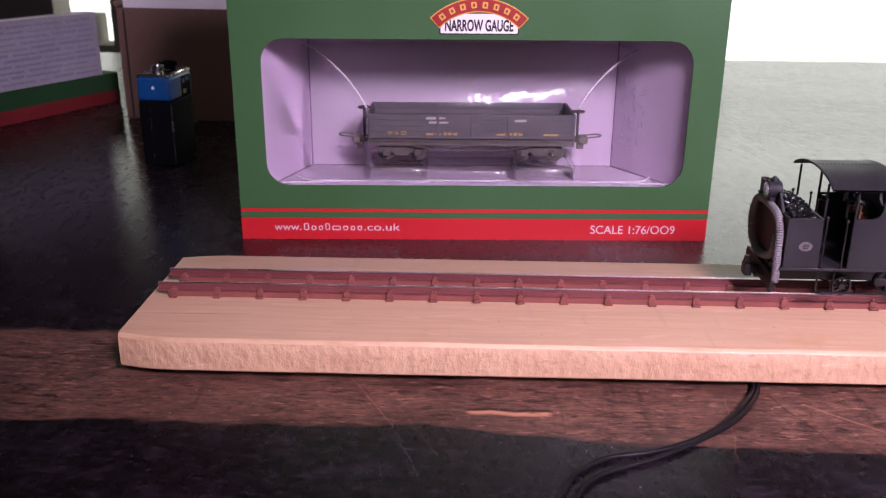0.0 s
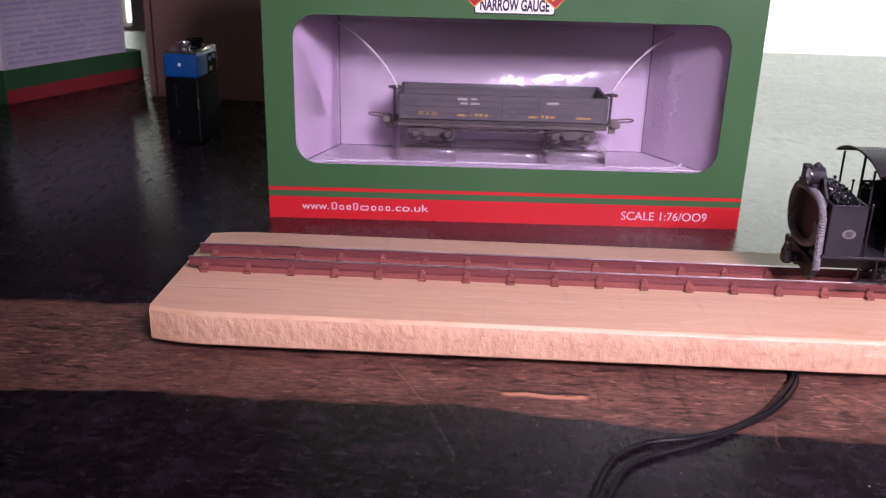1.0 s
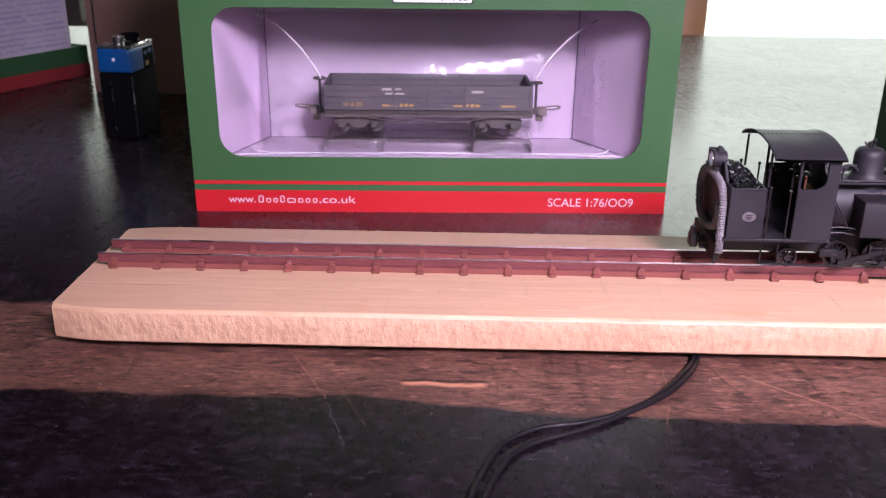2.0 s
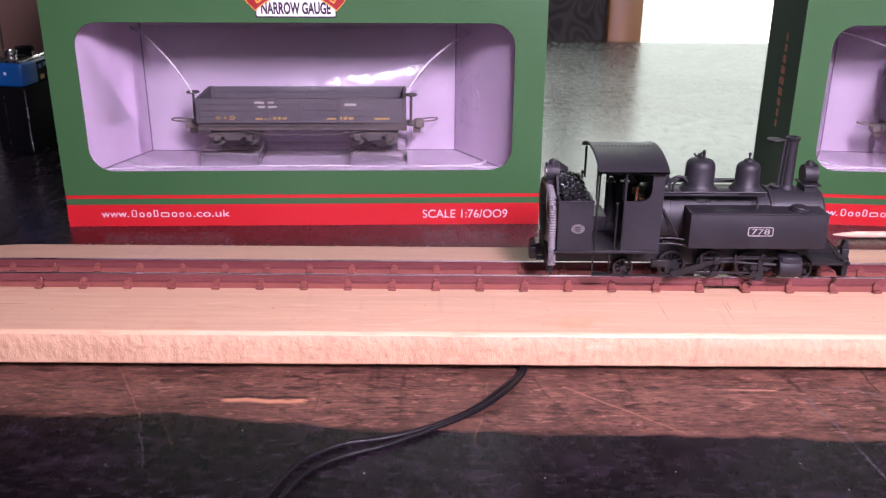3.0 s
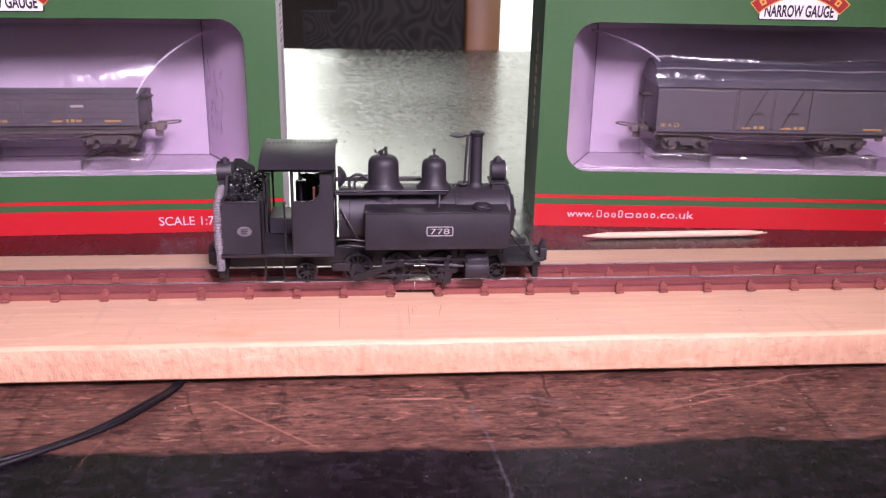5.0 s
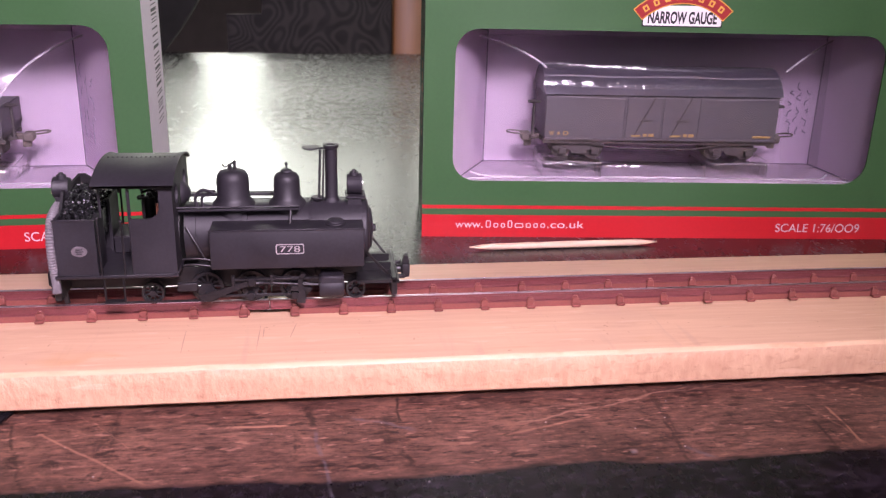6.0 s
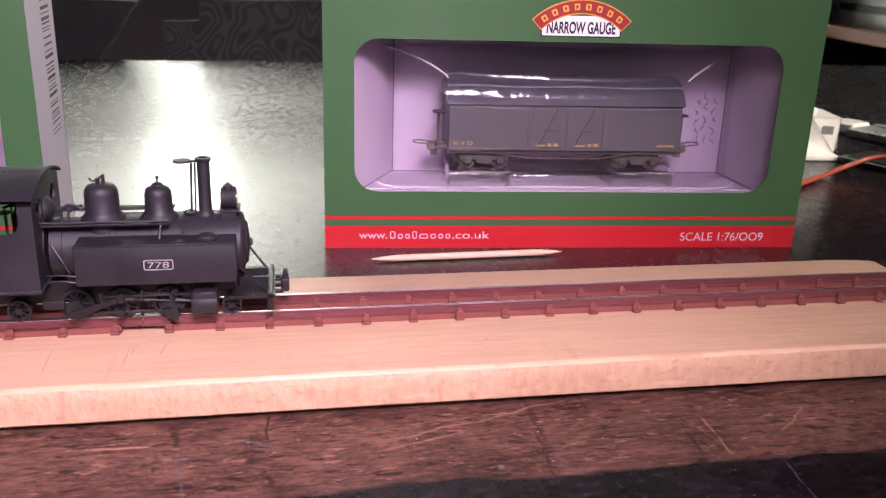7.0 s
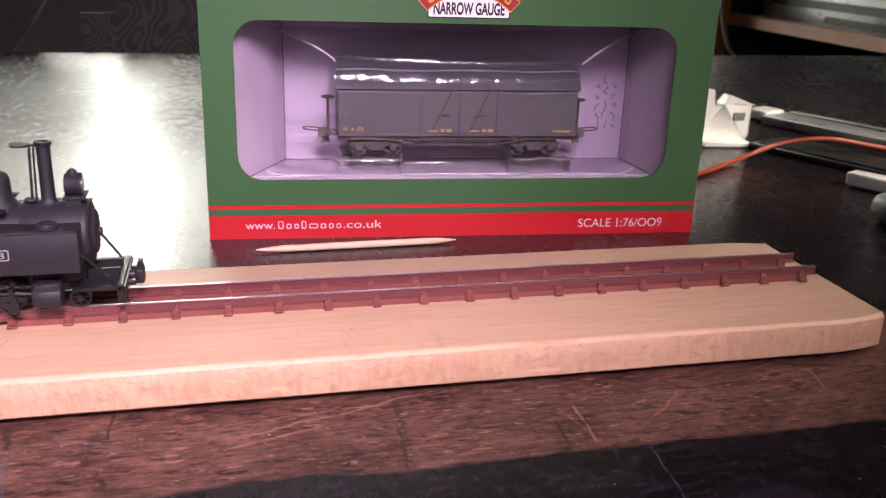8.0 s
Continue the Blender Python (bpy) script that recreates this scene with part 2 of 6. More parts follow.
    for seg, colour, amount in (
            ((0.0750, -0.0374, 0.0945, -0.0377, 0.0013, 0.0022, whole), (0.56, 0.26, 0.15), 0.85),
            ((0.0745, -0.0361, 0.0950, -0.0363, 0.0008, 0.0022, whole), black, 0.9),
            ((0.1859, -0.0315, 0.1998, -0.0321, 0.0006, 0.001), (0.50, 0.25, 0.17), 0.5),
            ((0.0535, -0.0215, 0.0700, -0.0560, 0.0004, 0.002), (0.22, 0.13, 0.10), 0.12),
            ((0.1507, -0.0305, 0.1748, -0.0506, 0.0004, 0.001, whole), pale, 0.38),
            ((0.1345, -0.0283, 0.1301, -0.0550, 0.0003, 0.002), pale, 0.20),
            ((0.1441, -0.0260, 0.1485, -0.0378, 0.0005, 0.003), black, 0.65),
            ((0.1485, -0.0378, 0.1530, -0.0503, 0.0005, 0.003), black, 0.55),
            ((0.2030, -0.0235, 0.2046, -0.0339, 0.0011, 0.004), black, 0.75),
            ((0.2046, -0.0339, 0.2058, -0.0444, 0.0006, 0.003), violet_grey, 0.40),
            ((0.2058, -0.0444, 0.2074, -0.0539, 0.0005, 0.002), violet_grey, 0.42),
            ((0.2074, -0.0539, 0.2084, -0.0700, 0.0004, 0.002), violet_grey, 0.42),
            ((0.2050, -0.0294, 0.2127, -0.0297, 0.0016, 0.004), black, 0.55),
            ((0.2120, -0.0293, 0.2251, -0.0365, 0.0008, 0.006), violet_grey, 0.38),
            ((0.2411, -0.0403, 0.2630, -0.0333, 0.0005, 0.002), pale, 0.35),
            ((0.2221, -0.0215, 0.2218, -0.0330, 0.0005, 0.003), black, 0.80),
            ((0.2207, -0.0415, 0.2228, -0.0495, 0.0009, 0.004), black, 0.80),
            ((0.2452, -0.0358, 0.2882, -0.0228, 0.0004, 0.004), (0.40, 0.22, 0.16), 0.40),
            ((0.2758, -0.0200, 0.2772, -0.0235, 0.0009, 0.003, whole), black, 0.85),
            ((0.3138, -0.0340, 0.3137, -0.0497, 0.0004, 0.003), pale, 0.50),
            ((0.3284, -0.0425, 0.3394, -0.0321, 0.0004, 0.003), pale, 0.48),
            ((0.3752, -0.0268, 0.3722, -0.0374, 0.0004, 0.003), pale, 0.48),
            ((0.0477, -0.0216, 0.0604, -0.0453, 0.0003, 0.002), pale, 0.25),
            ((0.0604, -0.0453, 0.0662, -0.0637, 0.0003, 0.002), violet_grey, 0.25),
            ((0.2655, -0.0479, 0.2672, -0.0480, 0.0009, 0.003, whole), (0.55, 0.47, 0.48), 0.75),
            ((0.2768, -0.0369, 0.2756, -0.0540, 0.0006, 0.003), black, 0.65),
            ((0.2769, -0.0467, 0.2818, -0.0519, 0.0008, 0.002), violet_grey, 0.45),
            ((0.3084, -0.0386, 0.3078, -0.0507, 0.0006, 0.002), black, 0.7),
            ((0.3097, -0.0319, 0.3148, -0.0515, 0.0003, 0.003), pale, 0.22),
            ((0.3230, -0.0514, 0.3222, -0.0740, 0.0004, 0.003), violet_grey, 0.35),
            ((0.3380, -0.0274, 0.3415, -0.0323, 0.0008, 0.002), black, 0.7),
            ((0.2937, -0.0485, 0.3027, -0.0488, 0.0006, 0.002), black, 0.75),
            ((0.2500, -0.0300, 0.3300, -0.0180, 0.0004, 0.005), (0.40, 0.22, 0.16), 0.25)):
        col = mixc(calc("MULTIPLY", segment(*seg), amount), col, colour)
    rng = random.Random(11)
    for k in range(16):
        ax, ay = rng.uniform(0.0, 0.40), rng.uniform(-0.055, -0.02)
        ang, ln = rng.choice((rng.uniform(-1.6, -0.7), rng.uniform(-0.1, 0.3))), rng.uniform(0.008, 0.025)
        seg = (ax, ay, ax + ln * math.cos(ang), ay + ln * math.sin(ang), rng.uniform(0.0002, 0.0004), 0.004)
        col = mixc(calc("MULTIPLY", calc("MULTIPLY", segment(*seg), band), rng.uniform(0.14, 0.34)), col, rng.choice((black, pale)))
    # pale specks of dust and chipped varnish
    vor = n.new("ShaderNodeTexVoronoi")
    vor.inputs["Scale"].default_value = 480
    L.new(tc.outputs["Object"], vor.inputs["Vector"])
    speck = calc("MULTIPLY", ramp(vor.outputs["Distance"], 0.05, 0.12, 1.0, 0.0), ramp(noise_tex(210), 0.57, 0.62))
    col = mixc(calc("MULTIPLY", speck, 0.7), col, (0.55, 0.50, 0.50))
    L.new(col, b.inputs["Base Color"])
    rough = calc("ADD", ramp(noise_tex(9, (0.6, 1, 1), 2, 0.5), 0.3, 0.7, 0.245, 0.275), calc("MULTIPLY", band, 0.20))
    rough = calc("ADD", rough, ramp(noise_tex(300, (0.8, 0.4, 1), 8, 0.75), 0.3, 0.7, -0.035, 0.045))
    L.new(rough, b.inputs["Roughness"])
    b.inputs["Specular IOR Level"].default_value = 0.5
    bp = n.new("ShaderNodeBump")
    bp.inputs["Strength"].default_value, bp.inputs["Distance"].default_value = 0.35, 0.00003
    L.new(calc("ADD", calc("MULTIPLY", fine, 0.4), grain), bp.inputs["Height"])
    L.new(bp.outputs["Normal"], b.inputs["Normal"])
    return m


def pattern_cloth():
    """Near-black cloth with swirling raised lines."""
    m = mat("swirl_cloth", (0.012, 0.011, 0.012), 0.75, fine=300)
    n, L = m.node_tree.nodes, m.node_tree.links
    tc, w, f, g = (n.new("ShaderNode" + t) for t in ("TexCoord", "TexNoise", "Math", "Math"))
    w.inputs["Scale"].default_value, w.inputs["Detail"].default_value = 27, 0.6
    L.new(tc.outputs["Object"], w.inputs["Vector"])
    f.operation, f.inputs[1].default_value, g.operation = "MULTIPLY", 95.0, "SINE"
    L.new(w.outputs["Fac"], f.inputs[0])
    L.new(f.outputs[0], g.inputs[0])
    r = n.new("ShaderNodeMapRange")
    r.inputs["From Min"].default_value, r.inputs["From Max"].default_value = -0.4, 0.8
    L.new(g.outputs[0], r.inputs["Value"])
    k = n.new("ShaderNodeMix")
    k.data_type = "RGBA"
    k.inputs["A"].default_value, k.inputs["B"].default_value = (0.006, 0.005, 0.006, 1), (0.024, 0.021, 0.022, 1)
    L.new(r.outputs["Result"], k.inputs["Factor"])
    L.new(k.outputs["Result"], n["Principled BSDF"].inputs["Base Color"])
    return m


def flecks(m, scale, stretch, lo, hi, colour, amount):
    """Lays flecks of another colour over a surface made by mat()."""
    n, L = m.node_tree.nodes, m.node_tree.links
    b = n["Principled BSDF"]
    old = b.inputs["Base Color"].links[0].from_socket
    tc, mp, tex, r, k = (n.new("ShaderNode" + t) for t in ("TexCoord", "Mapping", "TexNoise", "MapRange", "Mix"))
    mp.inputs["Scale"].default_value = stretch
    tex.inputs["Scale"].default_value, tex.inputs["Detail"].default_value = scale, 4
    r.inputs["From Min"].default_value, r.inputs["From Max"].default_value, r.inputs["To Max"].default_value = lo, hi, amount
    k.data_type = "RGBA"
    k.inputs["B"].default_value = (*colour, 1)
    L.new(tc.outputs["Object"], mp.inputs["Vector"])
    L.new(mp.outputs["Vector"], tex.inputs["Vector"])
    L.new(tex.outputs["Fac"], r.inputs["Value"])
    L.new(r.outputs["Result"], k.inputs["Factor"])
    L.new(old, k.inputs["A"])
    L.new(k.outputs["Result"], b.inputs["Base Color"])


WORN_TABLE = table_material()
PINE = mat("planed_pine", (0.575, 0.378, 0.244), 0.48, var=0.10, scale=35, fine=700, bump=0.00005, stretch=(0.05, 1, 1), second=(0.52, 0.315, 0.20))
PINE_ROUGH = mat("sawn_pine", (0.58, 0.378, 0.235), 0.55, var=0.10, scale=45, fine=620, bump=0.00075, stretch=(0.8, 1, 0.5), second=(0.52, 0.305, 0.19))
flecks(PINE, 500, (0.16, 1, 1), 0.60, 0.68, (0.46, 0.27, 0.17), 0.30)
flecks(PINE, 420, (0.22, 1, 1), 0.62, 0.70, (0.68, 0.48, 0.34), 0.4)
flecks(PINE, 40, (1, 0.7, 1), 0.56, 0.72, (0.47, 0.31, 0.22), 0.30)
flecks(PINE, 300, (1, 0.08, 1), 0.64, 0.72, (0.44, 0.29, 0.21), 0.35)
flecks(PINE, 70, (0.5, 1, 1), 0.64, 0.74, (0.50, 0.27, 0.12), 0.45)
flecks(PINE, 900, (1, 0.6, 1), 0.70, 0.74, (0.34, 0.19, 0.11), 0.6)
flecks(PINE_ROUGH, 700, (0.5, 1, 1), 0.58, 0.66, (0.40, 0.22, 0.13), 0.45)
flecks(PINE_ROUGH, 350, (0.18, 1, 1), 0.63, 0.70, (0.72, 0.50, 0.34), 0.55)
flecks(PINE_ROUGH, 60, (1, 1, 1), 0.52, 0.70, (0.55, 0.33, 0.18), 0.25)
flecks(PINE_ROUGH, 420, (1, 1, 0.14), 0.55, 0.66, (0.44, 0.25, 0.15), 0.3)
# highlight on the board's front edge, painted as paler, yellower pine
PINE_EDGE_LIGHT = mat("pine_edge_highlight", (0.63, 0.43, 0.27), 0.42, var=0.08, scale=60, fine=900, bump=0.00006, stretch=(0.2, 1, 1), second=(0.56, 0.35, 0.21))
flecks(PINE_EDGE_LIGHT, 150, (0.5, 1, 1), 0.60, 0.70, (0.46, 0.27, 0.15), 0.6)
RAIL_PAINT = mat("rust_red_rail_paint", (0.145, 0.040, 0.042), 0.40, var=0.15, scale=120, fine=1500, bump=0.00003)
RAIL_TOP = mat("bright_rail_head", (0.70, 0.60, 0.66), 0.34, metal=1.0, var=0.2, scale=60, fine=900)
SLEEPER = mat("red_brown_plastic", (0.200, 0.060, 0.048), 0.5, var=0.15, scale=150, fine=1800, bump=0.00003, island=0.12)
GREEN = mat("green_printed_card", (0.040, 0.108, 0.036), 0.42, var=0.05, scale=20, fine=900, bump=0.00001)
# darker copy of the green: shade on box ends put into the colour
GREEN_SHADED = mat("shaded_green_printed_card", (0.022, 0.062, 0.024), 0.6, var=0.08, scale=20, fine=900, spec=0.15)
RED = mat("red_printed_card", (0.47, 0.010, 0.018), 0.42, var=0.05, scale=20, fine=900)
DEEP_RED = mat("deep_red_print", (0.30, 0.014, 0.016), 0.45)
FADED_YELLOW = mat("faded_yellow_paint", (0.42, 0.26, 0.09), 0.6)
ORANGE = mat("orange_print", (0.55, 0.14, 0.06), 0.5)
YELLOW_PRINT = mat("yellow_print", (0.66, 0.38, 0.06), 0.5)
WHITE_PRINT = mat("white_print", (0.78, 0.74, 0.76), 0.5, var=0.03)
BLACK_PRINT = mat("black_print", (0.012, 0.012, 0.014), 0.5)
CARD_WHITE = mat("white_card", (0.70, 0.66, 0.70), 0.6, var=0.05, scale=25)
TRAY = mat("white_card_tray", (0.95, 0.79, 0.98), 0.6, var=0.03, scale=25, fine=700)
TRAY_INK = mat("faint_violet_ink", (0.27, 0.21, 0.34), 0.7)
LETTER_PRINT = mat("pinkish_white_print", (0.62, 0.50, 0.54), 0.5, var=0.05)
# shade in the tray's corners, put into the colour of thin dark lines
CREASE_SHADE = mat("violet_crease_shade", (0.20, 0.15, 0.24), 0.6)
CLEAR = clear("clear_plastic", 0.22, gloss=1.6, ripple=0.0007)
CRADLE = clear("clear_cradle_plastic", 0.11, gloss=3.0, ripple=0.0013, crinkle=170)
ROOF_SHELL = clear("clear_roof_plastic", 0.15, gloss=1.3, ripple=0.0013, crinkle=120)
# white share of the folds also stands in for the light they catch
RIB = rib_plastic(0.42)
SOFT_RIB = rib_plastic(0.12)
FILM = clear("clear_film", 0.02, gloss=0.6)
LOCO = mat("matt_dark_grey_paint", (0.0150, 0.0128, 0.0170), 0.56, var=0.25, scale=130, fine=1600, bump=0.00002)
LOCO_DARK = mat("matt_black_paint", (0.006, 0.005, 0.006), 0.55, var=0.2, scale=200, fine=1500, bump=0.00002)
GEAR = mat("weathered_grey_metal", (0.019, 0.017, 0.019), 0.42, metal=0.3, var=0.25, scale=200, fine=1500)
STEEL = mat("bright_steel", (0.55, 0.52, 0.52), 0.25, metal=1.0, var=0.2, scale=200)
COPPER = mat("copper_pipe", (0.50, 0.20, 0.13), 0.45, metal=0.6, var=0.15, scale=200)
BRASS = mat("brass_fitting", (0.25, 0.17, 0.09), 0.45, metal=1.0, var=0.2, scale=200)
COAL = mat("black_coal", (0.010, 0.010, 0.011), 0.22, var=0.3, scale=500, fine=3000, bump=0.0001)
HOSE = mat("grey_ribbed_rubber", (0.17, 0.155, 0.165), 0.6, var=0.12, scale=200, fine=1500)
WORN_PLATE = mat("worn_oval_plate", (0.17, 0.15, 0.16), 0.5, metal=0.4, var=0.3, scale=400)
PLATE = mat("etched_plate_metal", (0.50, 0.46, 0.46), 0.4, metal=0.5, var=0.2, scale=300)
WAGON = mat("wagon_grey_paint", (0.094, 0.083, 0.097), 0.62, var=0.14, scale=120, fine=1200, bump=0.00002)
COUPLING = mat("brown_grey_coupling", (0.17, 0.14, 0.13), 0.6, var=0.2, scale=200)
WAGON_DARK = mat("wagon_underframe_grey", (0.078, 0.066, 0.066), 0.65, var=0.2, scale=160, fine=1200)
ROOFING = mat("wagon_roof_grey", (0.070, 0.063, 0.084), 0.36, var=0.12, scale=120, fine=1200)
BLACK_WIRE = mat("black_wire_insulation", (0.007, 0.006, 0.008), 0.5, var=0.15, scale=200, spec=0.3)
SOLDER = mat("dull_solder", (0.42, 0.42, 0.43), 0.35, metal=1.0, var=0.25, scale=400, fine=2500, bump=0.0001)
GLUE = mat("white_glue", (0.72, 0.68, 0.62), 0.35, var=0.12, scale=400)
PICK = mat("birch_toothpick", (0.66, 0.47, 0.34), 0.6, var=0.1, scale=100, fine=900, stretch=(0.1, 1, 1))
BLUE = mat("blue_battery_label", (0.006, 0.060, 0.21), 0.35, var=0.12, scale=60)
BATT_DARK = mat("dark_battery_label", (0.003, 0.003, 0.004), 0.7, var=0.1, scale=60, spec=0.05)
KRAFT = mat("brown_cardboard", (0.165, 0.092, 0.070), 0.8, var=0.10, scale=30, fine=700, bump=0.00004)
WOOD_MID = mat("brown_varnished_wood", (0.25, 0.105, 0.030), 0.4, var=0.18, scale=12, fine=150, stretch=(1, 1, 0.1))
LATH = mat("pale_wood_lath", (0.50, 0.26, 0.17), 0.5, var=0.15, scale=20, fine=200, stretch=(0.1, 1, 1))
CLOTH = pattern_cloth()
CLOTH_PLAIN = mat("plain_dark_cloth", (0.007, 0.007, 0.007), 0.85, fine=400)
GREY_METAL = mat("dull_grey_metal", (0.40, 0.41, 0.40), 0.33, metal=0.5, var=0.2, scale=40)
DARK_PLASTIC = mat("dark_plastic", (0.016, 0.017, 0.017), 0.35, var=0.2, scale=60)
WHITE_PLASTIC = mat("white_plastic", (0.86, 0.87, 0.82), 0.16, var=0.05, scale=60)
ORANGE_CABLE = mat("orange_red_cable", (0.36, 0.07, 0.035), 0.4, var=0.1, scale=60)
WALL = mat("grey_wall", (0.25, 0.225, 0.20), 0.85, var=0.08, scale=3, fine=40)
CEILING = mat("grey_ceiling", (0.20, 0.195, 0.20), 0.9, var=0.05, scale=3, fine=40)
FLOOR = mat("dark_floor", (0.060, 0.056, 0.052), 0.5, var=0.15, scale=4, fine=60)
DAYLIGHT = glow("daylight_outside", (1.0, 0.98, 0.93), 2.0)
STREAK_GLOW = glow("streak_panel_outside", (1.0, 0.99, 0.95), 19.0)

# ---- building helpers: all coordinates in centimetres ----
CM = 0.01


def thing(name, base, label, category, group="", turn=0.0, kind=""):
    ob = new(name)
    ob.empty_display_size = 0.01
    ob.matrix_world = pose(*[v * CM for v in base], 0, 0, turn)
    return tagged(ob, label, category, group, kind)


def part(name, bm, material, parent, label="", offset=(0, 0, 0), smooth=True):
    """Links a bmesh in centimetres as one mesh object under a thing or a part; offset: what the coordinates are counted from."""
    off = Vector(offset)
    for v in bm.verts:
        v.co = (v.co - off) * CM
    bmesh.ops.recalc_face_normals(bm, faces=bm.faces)
    me = bpy.data.meshes.new(name)
    bm.to_mesh(me)
    bm.free()
    for p in me.polygons:
        p.use_smooth = smooth
    if smooth:
        me.set_sharp_from_angle(angle=radians(38))
    me.materials.append(material)
    ob = new(name, me)
    if parent:
        ob.parent = parent
    if label:
        ob["label"] = label
    return ob


def box(bm, x0, x1, y0, y1, z0, z1, bevel=0.0, seg=1):
    vs = bmesh.ops.create_cube(bm, size=1.0, matrix=Matrix.Translation(((x0 + x1) / 2, (y0 + y1) / 2, (z0 + z1) / 2)) @ Matrix.Diagonal((x1 - x0, y1 - y0, z1 - z0, 1)))["verts"]
    if bevel:
        es = list({e for v in vs for e in v.link_edges})
        bmesh.ops.bevel(bm, geom=es, offset=bevel, segments=seg, affect="EDGES", profile=0.5)
    return bm


def rod(bm, a, c, r, r2=None, seg=12):
    """A round bar from a to c."""
    a, c = Vector(a), Vector(c)
    d = c - a
    m = Matrix.Translation((a + c) / 2) @ d.to_track_quat("Z", "Y").to_matrix().to_4x4()
    bmesh.ops.create_cone(bm, cap_ends=True, segments=seg, radius1=r, radius2=r if r2 is None else r2, depth=d.length, matrix=m)
    return bm


def lathe(bm, centre, profile, axis="z", seg=28, caps=True):
    """A turned shape: profile of (radius, height) about an axis through centre."""
    turn = {"z": Matrix(), "x": pose(0, 0, 0, 0, 90, 0), "y": pose(0, 0, 0, -90, 0, 0)}[axis]
    m = Matrix.Translation(centre) @ turn
    rings = []
    for r, h in profile:
        rings.append([bm.verts.new(m @ Vector((r * math.cos(2 * math.pi * k / seg), r * math.sin(2 * math.pi * k / seg), h))) for k in range(seg)])
    for a, c in zip(rings, rings[1:]):
        for k in range(seg):
            bm.faces.new((a[k], a[(k + 1) % seg], c[(k + 1) % seg], c[k]))
    for ring, flip in ((rings[0], True), (rings[-1], False)) if caps else ():
        bm.faces.new(ring[::-1] if flip else ring)
    return bm


def spline(points, steps=8):
    """A smooth line through points."""
    p = [Vector(q) for q in points]
    p = [2 * p[0] - p[1], *p, 2 * p[-1] - p[-2]]
    out = []
    for a, c, d, e in zip(p, p[1:], p[2:], p[3:]):
        for k in range(steps):
            t = k / steps
            out.append(0.5 * (2 * c + (d - a) * t + (2 * a - 5 * c + 4 * d - e) * t * t + (3 * c - a - 3 * d + e) * t ** 3))
    return [*out, p[-2]]


def tube(bm, line, r, seg=8, rib=0.0):
    """A tube of radius r along a line; rib: every other ring is that much thicker."""
    rings, up = [], Vector((0.13, 0.21, 0.97))
    for k, q in enumerate(line):
        d = (line[min(k + 1, len(line) - 1)] - line[max(k - 1, 0)]).normalized()
        side = d.cross(up).normalized()
        top = side.cross(d)
        rr = r + (rib if k % 2 else 0)
        rings.append([bm.verts.new(q + rr * (math.cos(2 * math.pi * j / seg) * side + math.sin(2 * math.pi * j / seg) * top)) for j in range(seg)])
    for a, c in zip(rings, rings[1:]):
        for j in range(seg):
            bm.faces.new((a[j], a[(j + 1) % seg], c[(j + 1) % seg], c[j]))
    bm.faces.new(rings[0][::-1])
    bm.faces.new(rings[-1])
    return bm


def slab(bm, outline, axis, d0, d1, holes=()):
    """A plate: a closed outline (two coordinates in the plane) given thickness along axis from d0 to d1, with holes."""
    def at(u, v, d):
        return {"x": (d, u, v), "y": (u, d, v), "z": (u, v, d)}[axis]
    loops = [outline, *holes]
    for d in (d0, d1):
        es = []
        for loop in loops:
            vs = [bm.verts.new(at(u, v, d)) for u, v in loop]
            es += [bm.edges.new((a, c)) for a, c in zip(vs, vs[1:] + vs[:1])]
        bmesh.ops.triangle_fill(bm, edges=es, use_beauty=True)
    for loop in loops:
        ring = list(zip(loop, loop[1:] + loop[:1]))
        for (a, c) in ring:
            bm.faces.new([bm.verts.new(at(*q)) for q in ((*a, d0), (*c, d0), (*c, d1), (*a, d1))])
    bmesh.ops.remove_doubles(bm, verts=bm.verts, dist=1e-5)
    return bm


def rounded(x0, x1, z0, z1, r, seg=6):
    """Outline of a rectangle with round corners."""
    out = []
    for cx, cz, a in ((x1 - r, z0 + r, -90), (x1 - r, z1 - r, 0), (x0 + r, z1 - r, 90), (x0 + r, z0 + r, 180)):
        out += [(cx + r * math.cos(radians(a + 90 * k / seg)), cz + r * math.sin(radians(a + 90 * k / seg))) for k in range(seg + 1)]
    return out


def letters(text, height, width, m, depth=0.004, bold=0.0):
    """A bmesh of lettering in the built-in font, of a given height and width in centimetres, lying by m from its lower left corner."""
    cu = bpy.data.curves.new("letters", "FONT")
    cu.body, cu.size, cu.extrude, cu.offset = text, 1.0, 0.0, bold
    ob = new("letters", cu)
    me = bpy.data.meshes.new_from_object(ob.evaluated_get(bpy.context.evaluated_depsgraph_get()))
    bm = bmesh.new()
    bm.from_mesh(me)
    bpy.data.objects.remove(ob)
    bpy.data.meshes.remove(me)
    bpy.data.curves.remove(cu)
    lo = [min(v.co[k] for v in bm.verts) for k in (0, 1)]
    hi = [max(v.co[k] for v in bm.verts) for k in (0, 1)]
    for v in bm.verts:
        v.co = m @ Vector(((v.co.x - lo[0]) / (hi[0] - lo[0]) * width, (v.co.y - lo[1]) / (hi[1] - lo[1]) * height, depth))
    return bm


UPRIGHT = pose(0, 0, 0, 90, 0, 0)

# ---- the room ----


def structure(name, bm, material, label):
    return tagged(part(name, bm, material, None, smooth=False), label, kind="structure")


